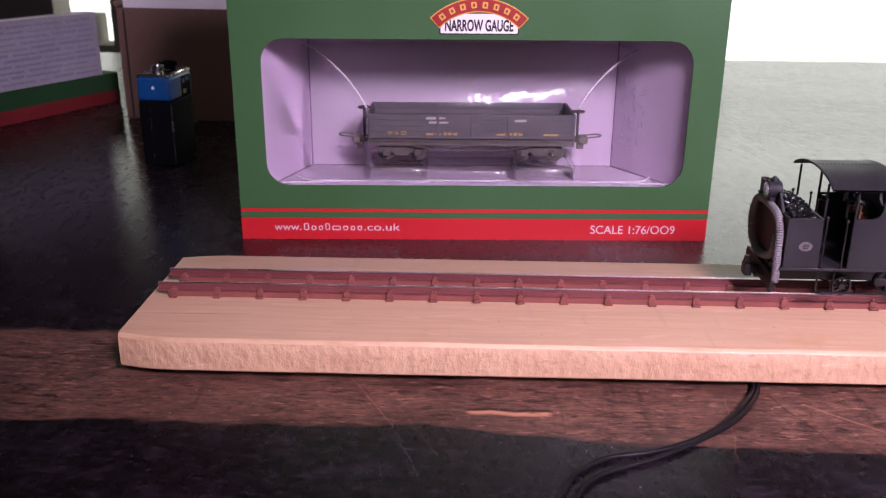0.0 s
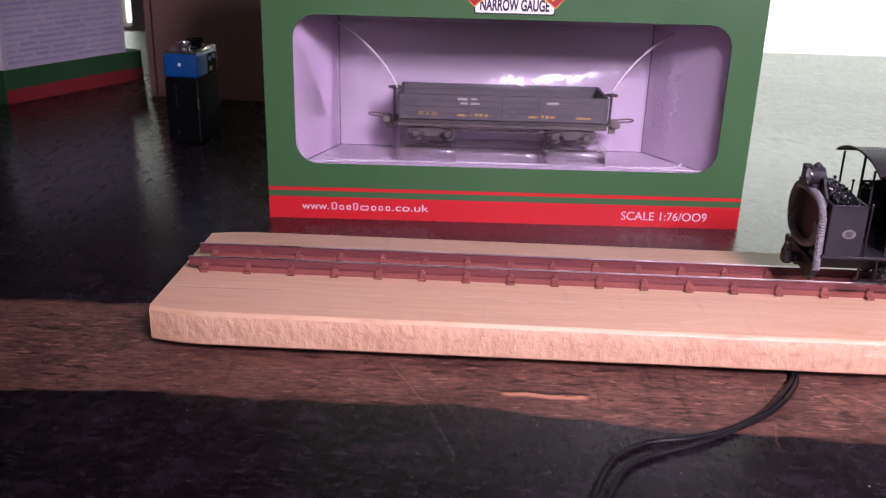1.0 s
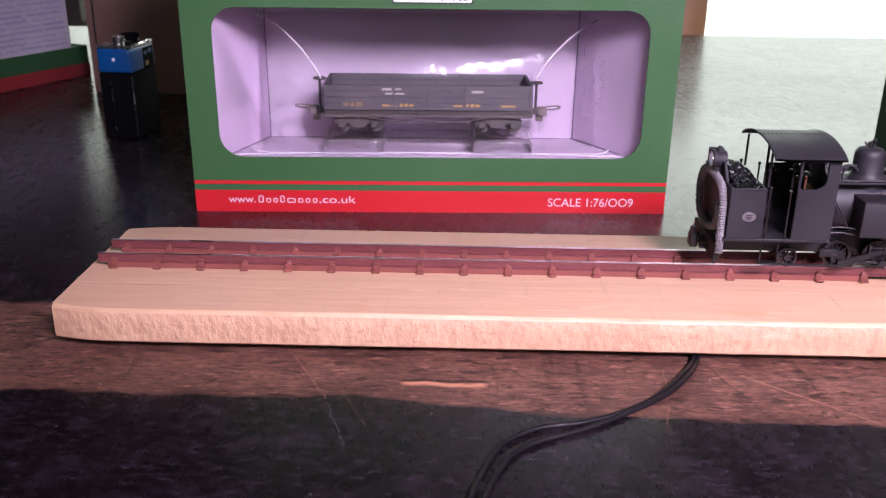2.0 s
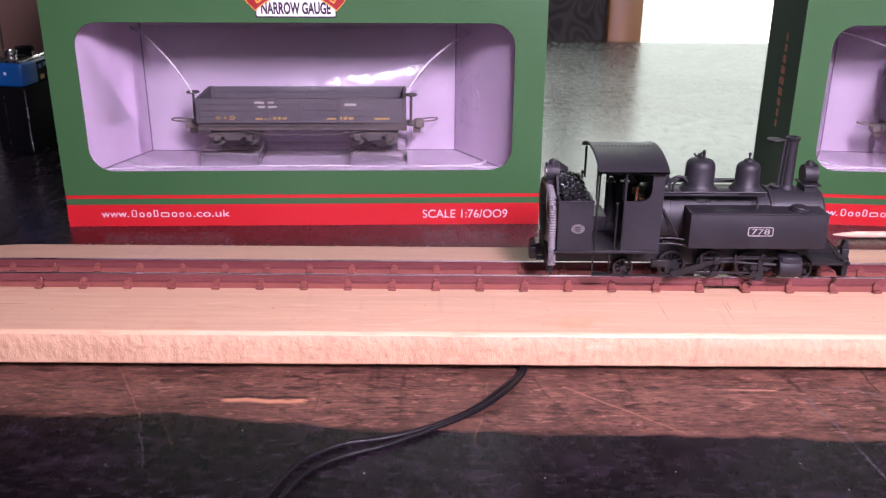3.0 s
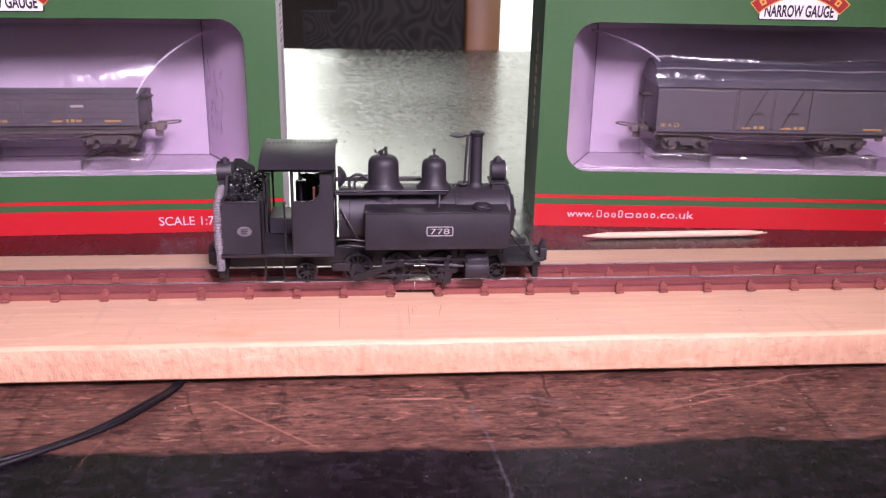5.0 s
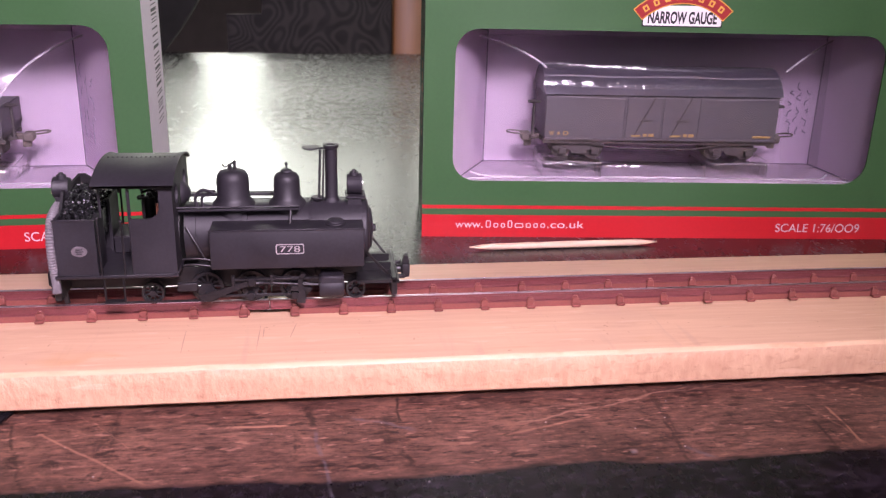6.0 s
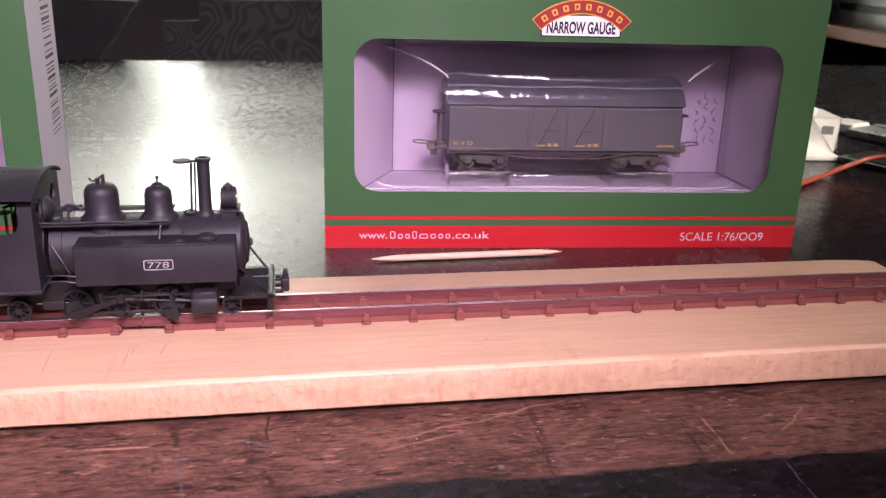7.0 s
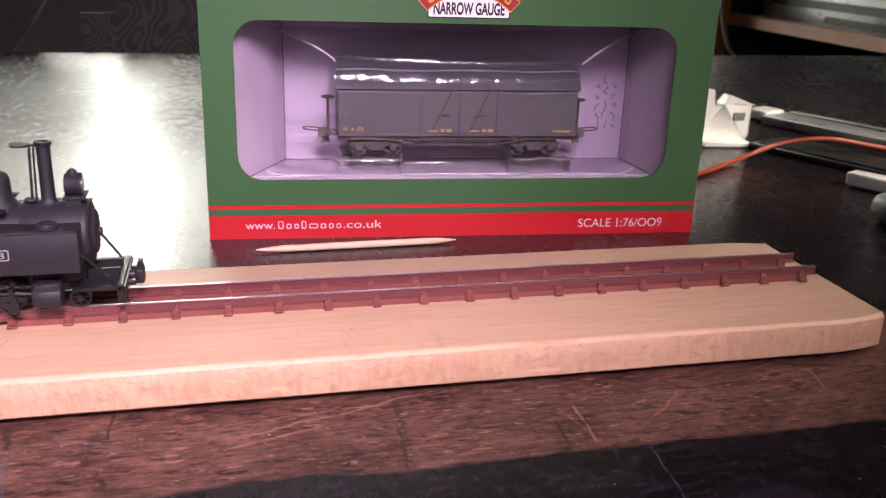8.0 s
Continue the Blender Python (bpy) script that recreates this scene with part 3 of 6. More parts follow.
structure("floor", box(bmesh.new(), -220, 330, -170, 470, -78, -75), FLOOR, "dark floor of the room under the table")
structure("ceiling", box(bmesh.new(), -220, 330, -170, 230, 170, 175), CEILING, "pale plain ceiling of the room")
structure("wall_west", box(bmesh.new(), -225, -220, -170, 230, -75, 170), WALL, "plain grey wall of the room")
structure("wall_east", box(bmesh.new(), 330, 335, -170, 230, -75, 170), WALL, "plain grey wall of the room")
structure("wall_south", box(bmesh.new(), -220, 330, -175, -170, -75, 170), WALL, "plain grey wall behind the viewer")
# the far wall, open to the daylight in a doorway and a tall window
bm = slab(bmesh.new(), [(-220, -75), (330, -75), (330, 170), (-220, 170)], "y", 200, 210,
          holes=[[(46, -74.9), (150, -74.9), (150, 135), (46, 135)], [(-32, 23), (42, 23), (42, 95), (-32, 95)], [(-84, -18), (-79, -18), (-79, 40), (-93, 40), (-93, -11), (-84, -11)]])
structure("wall_north", bm, WALL, "grey far wall with a bright doorway and narrow windows")
# unseen glowing panel, added for the bright streak mirrored in the tabletop
structure("backdrop_1", box(bmesh.new(), -12.5, 4.5, 258, 259, 27, 115), STREAK_GLOW, "unseen glowing panel outside the window, mirrored in the table")
structure("backdrop", box(bmesh.new(), -260, 420, 300, 301, -75, 260), DAYLIGHT, "overexposed white daylight outside the doorway")

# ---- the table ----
table = thing("table", (0, 0, -75), "dark varnished wooden table with a brown band along the front", "table")
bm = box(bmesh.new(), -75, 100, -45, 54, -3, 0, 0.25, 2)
tabletop = part("tabletop", bm, WORN_TABLE, table, "scratched dark varnished top with a brown band")
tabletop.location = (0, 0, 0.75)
for lx, ly in ((-70, -40), (95, -40), (-70, 49), (95, 49)):
    part("leg", box(bmesh.new(), lx - 3, lx + 3, ly - 3, ly + 3, 0, 72, 0.3), WORN_TABLE, table)

# ---- the pine board and the track ----
X0, X1 = -0.65, 39.65
PITCH, GAP = 1.11, 0.05
TOP = 1.05
board = thing("wooden_board", (19.5, 0.35, 0.0), "planed pale pine board on the dark table", "board")
bm = bmesh.new()
n_x = 90
rows = []
prof = [(-2.42, 0.18), (-2.51, 0.25), (-2.52, 0.60), (-2.52, 0.95), (-2.51, 0.965), (-2.44, 1.04), (-2.41, TOP), (0.4, TOP), (3.05, TOP), (3.20, 0.98), (3.22, 0.30), (3.15, 0.18)]
for k in range(n_x + 1):
    x = X0 + (X1 - X0) * k / n_x
    end = min(k, n_x - k)
    pull = (0.22, 0.10, 0.03)[end] if end < 3 else 0.0
    ring = []
    for y, z in prof:
        wob = 0.018 * noise.noise(Vector((x * 0.9, y * 2, z * 3)))
        yy = y + (pull if y < 0 else -pull) + (wob if y < -2.2 else 0)
        ring.append(bm.verts.new((x, yy, z + (0.5 * wob if z > 0.9 and y < -2.2 else 0))))
    rows.append(ring)
for a, c in zip(rows, rows[1:]):
    for j in range(len(prof)):
        bm.faces.new((a[j], a[(j + 1) % len(prof)], c[(j + 1) % len(prof)], c[j]))
bm.faces.new(rows[0])
bm.faces.new(rows[-1][::-1])
plank = part("plank", bm, PINE, board, offset=(19.5, 0.35, 0))
plank.data.materials.append(PINE_ROUGH)
plank.data.materials.append(PINE_EDGE_LIGHT)
for p in plank.data.polygons:
    if abs(p.normal.y) > 0.75 or abs(p.normal.x) > 0.75:
        p.material_index = 1
    elif p.normal.y < -0.35 and p.normal.z > 0.3:
        p.material_index = 2
PENCIL = mat("rubbed_pencil_mark", (0.42, 0.26, 0.18), 0.6, var=0.12, scale=300)
for ax, ay, bx, by, w in ((-0.48, -1.10, 2.29, -1.04, 0.022), (19.36, -1.21, 19.36, -0.70, 0.014), (19.94, -1.27, 20.07, -0.52, 0.014), (19.25, -1.84, 19.28, -0.59, 0.012), (17.70, -1.84, 17.67, -0.72, 0.012)):
    d = Vector((by - ay, ax - bx)).normalized() * w
    outline = [(ax + d.x * 0.3, ay + d.y * 0.3), (ax - d.x * 0.3, ay - d.y * 0.3), ((ax + bx) / 2 - d.x, (ay + by) / 2 - d.y), (bx - d.x * 0.2, by - d.y * 0.2), (bx + d.x * 0.2, by + d.y * 0.2), ((ax + bx) / 2 + d.x * 0.8, (ay + by) / 2 + d.y * 0.8)]
    part("pencil_mark", slab(bmesh.new(), outline, "z", TOP + 0.0005, TOP + 0.003), PENCIL, board, "faint dark pencil line", offset=(19.5, 0.35, 0), smooth=False)
for fx in (4, 19.5, 35):
    part("foot", box(bmesh.new(), fx - 1.2, fx + 1.2, -1.6, 2.5, 0, 0.181), BLACK_PRINT, board, "thin dark felt pad", offset=(19.5, 0.35, 0))

Y_RAIL = (0.06, 1.02)
HEAD = 1.42


def sleeper_x(k):
    return PITCH * k + (GAP if k > 17 else 0)


def sleeper_mesh():
    """One sleeper with its four rail chairs."""
    bm = box(bmesh.new(), -0.10, 0.10, -0.17, 1.25, 0, 0.06, 0.012)
    for y in Y_RAIL:
        for s in (-1, 1):
            box(bm, -0.09, 0.09, y + s * 0.075 - 0.05, y + s * 0.075 + 0.05, 0.02, 0.205, 0.02)
            box(bm, -0.055, 0.055, y + s * 0.06 - 0.03, y + s * 0.06 + 0.03, 0.15, 0.25, 0.015)
    return bm


for first, last, x0, x1 in ((0, 17, sleeper_x(0) - 0.42, sleeper_x(17) + 0.58), (18, 35, sleeper_x(17) + 0.60, sleeper_x(35) + 0.42)):
    track = thing("track_section", ((x0 + x1) / 2, 0.54, TOP), "length of rust-red narrow gauge model track on the pine board", "model track", "track lengths")
    o = ((x0 + x1) / 2, 0.54, TOP)
    for y in Y_RAIL:
        bm = slab(bmesh.new(), [(y - 0.085, 1.20), (y + 0.085, 1.20), (y + 0.085, 1.215), (y + 0.028, 1.24), (y + 0.025, 1.35), (y + 0.05, 1.37), (y + 0.05, 1.412), (y - 0.05, 1.412), (y - 0.05, 1.37), (y - 0.025, 1.35), (y - 0.028, 1.24), (y - 0.085, 1.215)], "x", x0, x1)
        rail = part("rail", bm, RAIL_PAINT, track, "rust-red painted rail", offset=o, smooth=False)
        head = part("rail_head", box(bmesh.new(), x0, x1, y - 0.045, y + 0.045, 1.4005, HEAD, 0.016, 2), RAIL_TOP, rail, "bright worn running surface")
        head.location = [-v * CM for v in o]
        part("web", box(bmesh.new(), x0 + 0.25 if first == 0 else x0 + 0.45, x1 - 0.45 if first == 0 else x1 - 0.25, y - 0.075, y + 0.075, TOP, 1.199, 0.01), SLEEPER, track, offset=o)
    shared = None
    for k in range(first, last + 1):
        if shared is None:
            ob = part("sleeper", sleeper_mesh(), SLEEPER, track)
            shared = ob.data
        else:
            ob = new("sleeper", shared)
            ob.parent = track
        ob.location = ((sleeper_x(k) - o[0]) * CM, -0.54 * CM, 0.0002)

# solder, glue and feed wires at the joint between the two lengths
JX = sleeper_x(17) + 0.59
wires = thing("feed_wires", (JX, 2.0, TOP), "pair of soldered black feed wires over the board", "wire")
o = (JX, 2.0, TOP)
for dx, r in ((0.0, 0.055), (0.13, 0.05)):
    line = spline([(JX - 0.75 + dx, 3.45, 0.75), (JX - 0.55 + dx, 3.30, 1.10), (JX - 0.22 + dx, 3.18, 1.17), (JX - 0.06 + dx, 2.75, 1.16), (JX - 0.10 + dx, 2.3, 1.15), (JX - 0.06 + dx * 0.5, 1.7, 1.14), (JX - 0.05, 1.10, 1.16)], 6)
    part("wire", tube(bmesh.new(), line, r, 8), BLACK_WIRE, wires, offset=o)
bm = bmesh.new()
bmesh.ops.create_icosphere(bm, subdivisions=3, radius=1.0)
for v in bm.verts:
    d = 1 + 0.25 * noise.noise(v.co * 2.3)
    v.co = Vector((JX + 0.0 + 0.20 * d * v.co.x, 1.98 + 0.36 * d * v.co.y, 1.12 + 0.13 * d * v.co.z))
part("solder_blob", bm, SOLDER, wires, "lumpy grey solder and shrink sleeve", offset=o)
line = spline([(JX - 0.12, 1.0, 1.15), (JX - 0.15, 0.6, 1.12), (JX - 0.10, 0.12, 1.15)], 6)
part("jumper", tube(bmesh.new(), line, 0.04, 8), BLACK_WIRE, wires, offset=o)
bm = bmesh.new()
bmesh.ops.create_icosphere(bm, subdivisions=3, radius=1.0)
for v in bm.verts:
    d = 1 + 0.35 * noise.noise(v.co * 1.8)
    v.co = Vector((JX - 0.02 + 0.38 * d * v.co.x, 0.55 + 0.27 * d * v.co.y, 1.05 + 0.035 * d * v.co.z))
tagged(part("glue_patch", bm, GLUE, None), "dried white glue between the rails at the joint", "glue")

# ---- the black cable in front ----
cable = thing("cable", (12.0, -4.8, 0), "twin black cable running out from under the board", "cable")
for off, z in ((0.0, 0.07), (0.16, 0.07)):
    pts = [(14.45 + off, -0.9, z), (14.2 + off * 0.6, -2.4, z), (13.72 + off, -3.3, z + 0.03), (13.05 + off * 0.9, -4.15, z), (12.2, -4.85 - off * 0.6, z), (11.3, -5.30 - off * 1.6, z),
           (10.4, -5.55 - off * 2.8, z), (9.75 + off * 0.8, -6.05 - off * 2.4, z), (9.35 + off * 1.5, -6.8 - off, z), (9.05 + off * 1.5, -7.8, z), (8.7 + off * 1.2, -9.5, z), (8.0, -13 - off, z), (5.5, -20 - off, z)]
    part("wire", tube(bmesh.new(), spline(pts, 8), 0.057, 10), BLACK_WIRE, cable, offset=(12.0, -4.8, 0))

# ---- toothpick ----
bm = bmesh.new()
a, c = Vector((25.27, 6.95, 0.11)), Vector((31.5, 7.10, 0.11))
line = [a.lerp(c, t) for t in (0, 0.01, 0.06, 0.13, 0.5, 0.87, 0.94, 0.99, 1)]
rings = []
for q, r in zip(line, (0.012, 0.025, 0.07, 0.105, 0.11, 0.105, 0.07, 0.025, 0.012)):
    rings.append([bm.verts.new(q + Vector((0, r * math.cos(j * math.pi / 5), r * math.sin(j * math.pi / 5)))) for j in range(10)])
for p, q in zip(rings, rings[1:]):
    for j in range(10):
        bm.faces.new((p[j], p[(j + 1) % 10], q[(j + 1) % 10], q[j]))
bm.faces.new(rings[0][::-1]), bm.faces.new(rings[-1])
tagged(part("toothpick", bm, PICK, None), "pale wooden toothpick lying in front of the box", "toothpick")

# ---- product boxes ----
W, D, H = 15.8, 4.0, 12.8
OPEN = (0.95, 14.85, 1.90, 6.70, 0.75)


def product_box(base, turn, label, narrow, inset_l, inset_r):
    """A green card box with a red band, a rounded film window and a white tray; local x along the front, y into the box."""
    ob = thing("model_box", base, label, "box", "boxes of model wagons", turn)
    x0, x1, z0, z1, r = OPEN
    x1 -= narrow
    hole = rounded(x0, x1, z0, z1, r)
    part("front_panel", slab(bmesh.new(), [(0, 0.0), (W, 0.0), (W, H), (0, H)], "y", 0, 0.06, holes=[hole]), GREEN, ob, "green printed card front with a rounded window", smooth=False)
    for name, lo, hi in (("red_band", 0.002, 0.76), ("red_stripe", 0.97, 1.09)):
        part(name, box(bmesh.new(), 0.0, W, -0.006, -0.001, lo, hi), RED, ob, "red printed band", smooth=False)
    part("back_panel", box(bmesh.new(), 0, W, D - 0.06, D, 0, H), GREEN, ob, smooth=False)
    part("top_panel", box(bmesh.new(), 0.06, W - 0.06, 0.06, D - 0.06, H - 0.06, H), GREEN, ob, smooth=False)
    part("bottom_panel", box(bmesh.new(), 0.06, W - 0.06, 0.06, D - 0.06, 0, 0.06), GREEN, ob, smooth=False)
    # tray: a tapered tub behind the window, open to the front
    back, low, high = D - 0.35, 1.65, 6.35
    bm = bmesh.new()
    front_ring = [bm.verts.new((u, 0.10, v)) for u, v in ((x0 - 0.15, z0 - 0.12), (x1 + 0.15, z0 - 0.12), (x1 + 0.15, z1 + 0.12), (x0 - 0.15, z1 + 0.12))]
    back_ring = [bm.verts.new((u, back, v)) for u, v in ((x0 + inset_l, low), (x1 - inset_r, low), (x1 - inset_r, high), (x0 + inset_l, high))]
    for k in range(4):
        bm.faces.new((front_ring[k], front_ring[(k + 1) % 4], back_ring[(k + 1) % 4], back_ring[k]))
    bm.faces.new(back_ring)
    bmesh.ops.solidify(bm, geom=bm.faces[:], thickness=0.05)
    part("tray", bm, TRAY, ob, "white card tray seen through the window", smooth=False)
    bm = bmesh.new()
    bm.faces.new([bm.verts.new((u, 0.072, v)) for u, v in ((x0 - 0.1, z0 - 0.1), (x1 + 0.1, z0 - 0.1), (x1 + 0.1, z1 + 0.1), (x0 - 0.1, z1 + 0.1))])
    part("window_film", bm, FILM, ob, "thin clear plastic film", smooth=False)
    # corner folds; the violet ones draw the corners' shade as dark lines
    for u, v in ((x0 + inset_l, x0), (x1 - inset_r, x1)):
        for zb, zf, r, m in ((high - 0.05, z1 + 0.1, 0.024, RIB), (low + 0.05, z0 - 0.08, 0.022, CREASE_SHADE)):
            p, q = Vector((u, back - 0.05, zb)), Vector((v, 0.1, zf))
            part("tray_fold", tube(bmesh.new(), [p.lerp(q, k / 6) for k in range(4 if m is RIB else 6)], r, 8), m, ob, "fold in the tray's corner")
        part("tray_fold", tube(bmesh.new(), [Vector((u, back - 0.05, low + (high - low) * k / 4)) for k in range(5)], 0.022, 6), CREASE_SHADE, ob, "corner crease with its shade drawn dark")
    part("tray_fold", tube(bmesh.new(), [Vector((x0 + inset_l, back - 0.05, low + 0.04)), Vector((x1 - inset_r, back - 0.05, low + 0.04))], 0.016, 6), CREASE_SHADE, ob, "crease along the tray's floor with its shade drawn dark")
    # faint marks printed on the tray's back wall of the one box
    rng = random.Random(5)
    wall = Matrix.Translation((x1 - inset_r - 1.25, back - 0.07, 0))
    for row in range(3 if narrow > 0.1 else 0):
        zz = 2.8
        while zz < 4.5:
            up = rng.uniform(0.12, 0.35)
            lo = 0.25 + (0.0, 0.30, 0.62)[row] + rng.uniform(-0.03, 0.03)
            bm = tube(bmesh.new(), spline([(lo + rng.uniform(-0.10, 0.10), 0.006, zz + up * q / 3) for q in range(4)], 2), 0.018, 4)
            zz += up + rng.uniform(0.06, 0.45 if row % 2 else 0.2)
            bmesh.ops.transform(bm, matrix=wall, verts=bm.verts)
            part("tray_mark", bm, TRAY_INK, ob, "faint grey-violet mark", smooth=False)
    if narrow < 0.1:
        # vertical squiggles on the tray's slanting end wall
        for row, lean in ((0.62, 0.10), (0.74, 0.08), (0.86, 0.06)):
            zz = 2.7
            while zz < 5.0:
                up = rng.uniform(0.25, 0.55)
                line = []
                for q in range(5):
                    d = row + rng.uniform(-0.5, 0.5) * lean
                    line.append((x1 + 0.11 - (inset_r + 0.15) * d, 0.10 + (back - 0.10) * d - 0.04, zz + up * q / 4))
                part("tray_mark", tube(bmesh.new(), spline(line, 2), 0.009, 4), TRAY_INK, ob, "faint grey-violet mark", smooth=False)
                zz += up + rng.uniform(0.1, 0.4)
    # lettering and bars
    part("scale_lettering", letters("SCALE 1:76/OO9", 0.29, 2.88, pose(11.84, -0.002, 0.24) @ UPRIGHT, 0.008, 0.0), LETTER_PRINT, ob, "white printed lettering", smooth=False)
    part("address_lettering", letters("www.", 0.165, 0.90, pose(1.10, -0.002, 0.32) @ UPRIGHT, 0.008), LETTER_PRINT, ob, "white printed lettering", smooth=False)
    part("address_lettering", letters(".co.uk", 0.25, 1.22, pose(4.14, -0.002, 0.32) @ UPRIGHT, 0.008), LETTER_PRINT, ob, "white printed lettering", smooth=False)
    lo = 2.10
    for wide, up in ((0.17, 0.25), (0.16, 0.16), (0.14, 0.16), (0.15, 0.25), (0.28, 0.16), (0.17, 0.16), (0.15, 0.16), (0.15, 0.16)):
        shape = rounded(lo, lo + wide, 0.325, 0.325 + up, 0.05, 3)
        part("name_mark", slab(bmesh.new(), shape, "y", -0.012, -0.0065, holes=[rounded(lo + 0.032, lo + wide - 0.032, 0.355, 0.325 + up - 0.03, 0.02, 2)]), LETTER_PRINT, ob, "plain white printed mark", smooth=False)
        lo += wide + 0.085
    # emblem: a red arch with a yellow rim over a white plate
    cx = 7.9

    def arch_outline(grow):
        r_o, r_i, zc = 2.22 + grow, 1.85 - grow, 5.74
        out = [(cx + r_o * math.sin(radians(a)), zc + r_o * math.cos(radians(a))) for a in np.linspace(-43 - grow * 20, 43 + grow * 20, 17)]
        out += [(cx + r_i * math.sin(radians(a)), zc + r_i * math.cos(radians(a))) for a in np.linspace(43 + grow * 20, -43 - grow * 20, 17)]
        return out
    em = part("emblem", slab(bmesh.new(), rounded(cx - 1.26, cx + 1.26, 6.86, 7.50, 0.04, 2), "y", -0.012, -0.001), BLACK_PRINT, ob, "printed emblem with a red arch", smooth=False)
    part("white_plate", slab(bmesh.new(), rounded(cx - 1.22, cx + 1.22, 6.90, 7.50, 0.04, 2), "y", -0.018, -0.0125), WHITE_PRINT, em, smooth=False)
    part("arch_rim", slab(bmesh.new(), arch_outline(0.035), "y", -0.024, -0.0185), YELLOW_PRINT, em, smooth=False)
    part("arch", slab(bmesh.new(), arch_outline(0.0), "y", -0.030, -0.0245), DEEP_RED, em, smooth=False)
    for a in np.linspace(-35, 35, 8):
        q = Vector((cx + 2.035 * math.sin(radians(a)), 0, 5.74 + 2.035 * math.cos(radians(a))))
        bm = slab(bmesh.new(), rounded(-0.085, 0.085, -0.095, 0.095, 0.02, 2), "y", -0.036, -0.0305, holes=[rounded(-0.035, 0.035, -0.05, 0.045, 0.012, 2)])
        bmesh.ops.transform(bm, matrix=Matrix.Translation(q) @ pose(0, 0, 0, 0, a, 0), verts=bm.verts)
        part("arch_mark", bm, YELLOW_PRINT, em, "plain yellow mark", smooth=False)
    part("plate_lettering", letters("NARROW GAUGE", 0.37, 2.16, pose(cx - 1.08, -0.014, 6.96) @ UPRIGHT, 0.0065, 0.035), BLACK_PRINT, em, "black condensed capitals", smooth=False)
    return ob


def side_panel(ob, x, material, label):
    s = -1 if x == 0 else 1
    return part("side_panel", box(bmesh.new(), min(x, x - s * 0.06), max(x, x - s * 0.06), 0.061, D - 0.061, 0, H), material, ob, label, smooth=False)


def blister(ob, cx, length, z_low, z_high, z_step, wide=0.0, eave=0.0):
    """The clear moulded shell over a wagon: a curved sheet from the tray's back edge to the wagon's front, folds along its edges, and a cradle under it."""
    x0, x1, z0, z1, r = OPEN
    h = length / 2
    z_back = z1 - 0.5
    steps = [k * 90 / 12 for k in range(13)]

    def ridge(side, a):
        s, c = math.sin(radians(a)), math.cos(radians(a))
        far = (x0 + 0.6 if side < 0 else x1 - 0.6 + wide)
        return Vector((far + (cx + side * h - far) * (0.32 * (1 - c) + 0.68 * s), 3.45 - 2.50 * s, z_high + 0.12 + (z_back - z_high - 0.12) * c))
    bm = bmesh.new()
    n_u = 24
    grid = []
    for a in steps:
        p, q = ridge(-1, a), ridge(1, a)
        row = []
        for k in range(n_u + 1):
            v = p.lerp(q, k / n_u)
            u = 2 * k / n_u - 1
            v.y += 0.05 * noise.noise(v * 0.55) - 0.5 * (1 - u * u) * math.sin(radians(a))
            v.z += 0.04 * noise.noise(v * 0.8 + Vector((3, 1, 7)))
            row.append(bm.verts.new(v))
        grid.append(row)
    # the front wall before the wagon
    for z in (0.75, 0.5, 0.25, 0.0):
        zz = z_low + (z_high - z_low) * z
        grid.append([bm.verts.new((cx - h + 2 * h * k / n_u, 0.95 - 0.06 * (1 - z) - 0.35 * z * (1 - (2 * k / n_u - 1) ** 2) + 0.03 * noise.noise(Vector((k * 0.4, zz, 0))), zz)) for k in range(n_u + 1)])
    for a, c in zip(grid, grid[1:]):
        for k in range(n_u):
            bm.faces.new((a[k], a[k + 1], c[k + 1], c[k]))
    # side walls below the folds
    for side in (-1, 1):
        top = [ridge(side, a) for a in steps]
        ups = [bm.verts.new(v) for v in top]
        downs = [bm.verts.new((v.x + side * 0.25, v.y, 1.75)) for v in top]
        for k in range(len(top) - 1):
            bm.faces.new((ups[k], ups[k + 1], downs[k + 1], downs[k]))
    part("blister", bm, CLEAR, ob, "clear moulded plastic shell with bright reflections")
    for side in (-1, 1):
        line = [ridge(side, a) for a in np.linspace(0, 90, 22)]
        part("blister_fold", tube(bmesh.new(), line, 0.034, 8), RIB, ob, "pale fold of the clear shell")
    line = spline([(x0 + 0.75, 1.6, 1.80), (x0 + 1.3, 1.25, 1.74), (cx - h, 1.15, 1.74), (cx, 1.12, 1.74), (cx + h, 1.15, 1.74), (x1 - 1.3, 1.25, 1.74), (x1 - 0.75, 1.6, 1.80)], 10)
    part("blister_rim", tube(bmesh.new(), line, 0.035, 8), RIB, ob, "bright lower rim of the clear shell")
    for s in (-1, 1):
        bm = box(bmesh.new(), cx + s * h * 0.72 - 1.0, cx + s * h * 0.72 + 1.0, 1.0, 3.4, 1.66, z_step, 0.1, 3)
        bmesh.ops.delete(bm, geom=[f for f in bm.faces if f.normal.z < -0.5 or f.normal.y > 0.5], context="FACES")
        cradle = part("cradle", bm, CRADLE, ob, "clear plastic cradle under the wagon")
        xl, xr = cx + s * h * 0.72 - 1.0, cx + s * h * 0.72 + 1.0
        part("cradle_edge", tube(bmesh.new(), spline([(xl, 3.0, z_step), (xl, 1.05, z_step), (cx + s * h * 0.72, 0.99, z_step + 0.01), (xr, 1.05, z_step), (xr, 3.0, z_step)], 6), 0.03, 6), SOFT_RIB, cradle, "bright edge of the cradle")
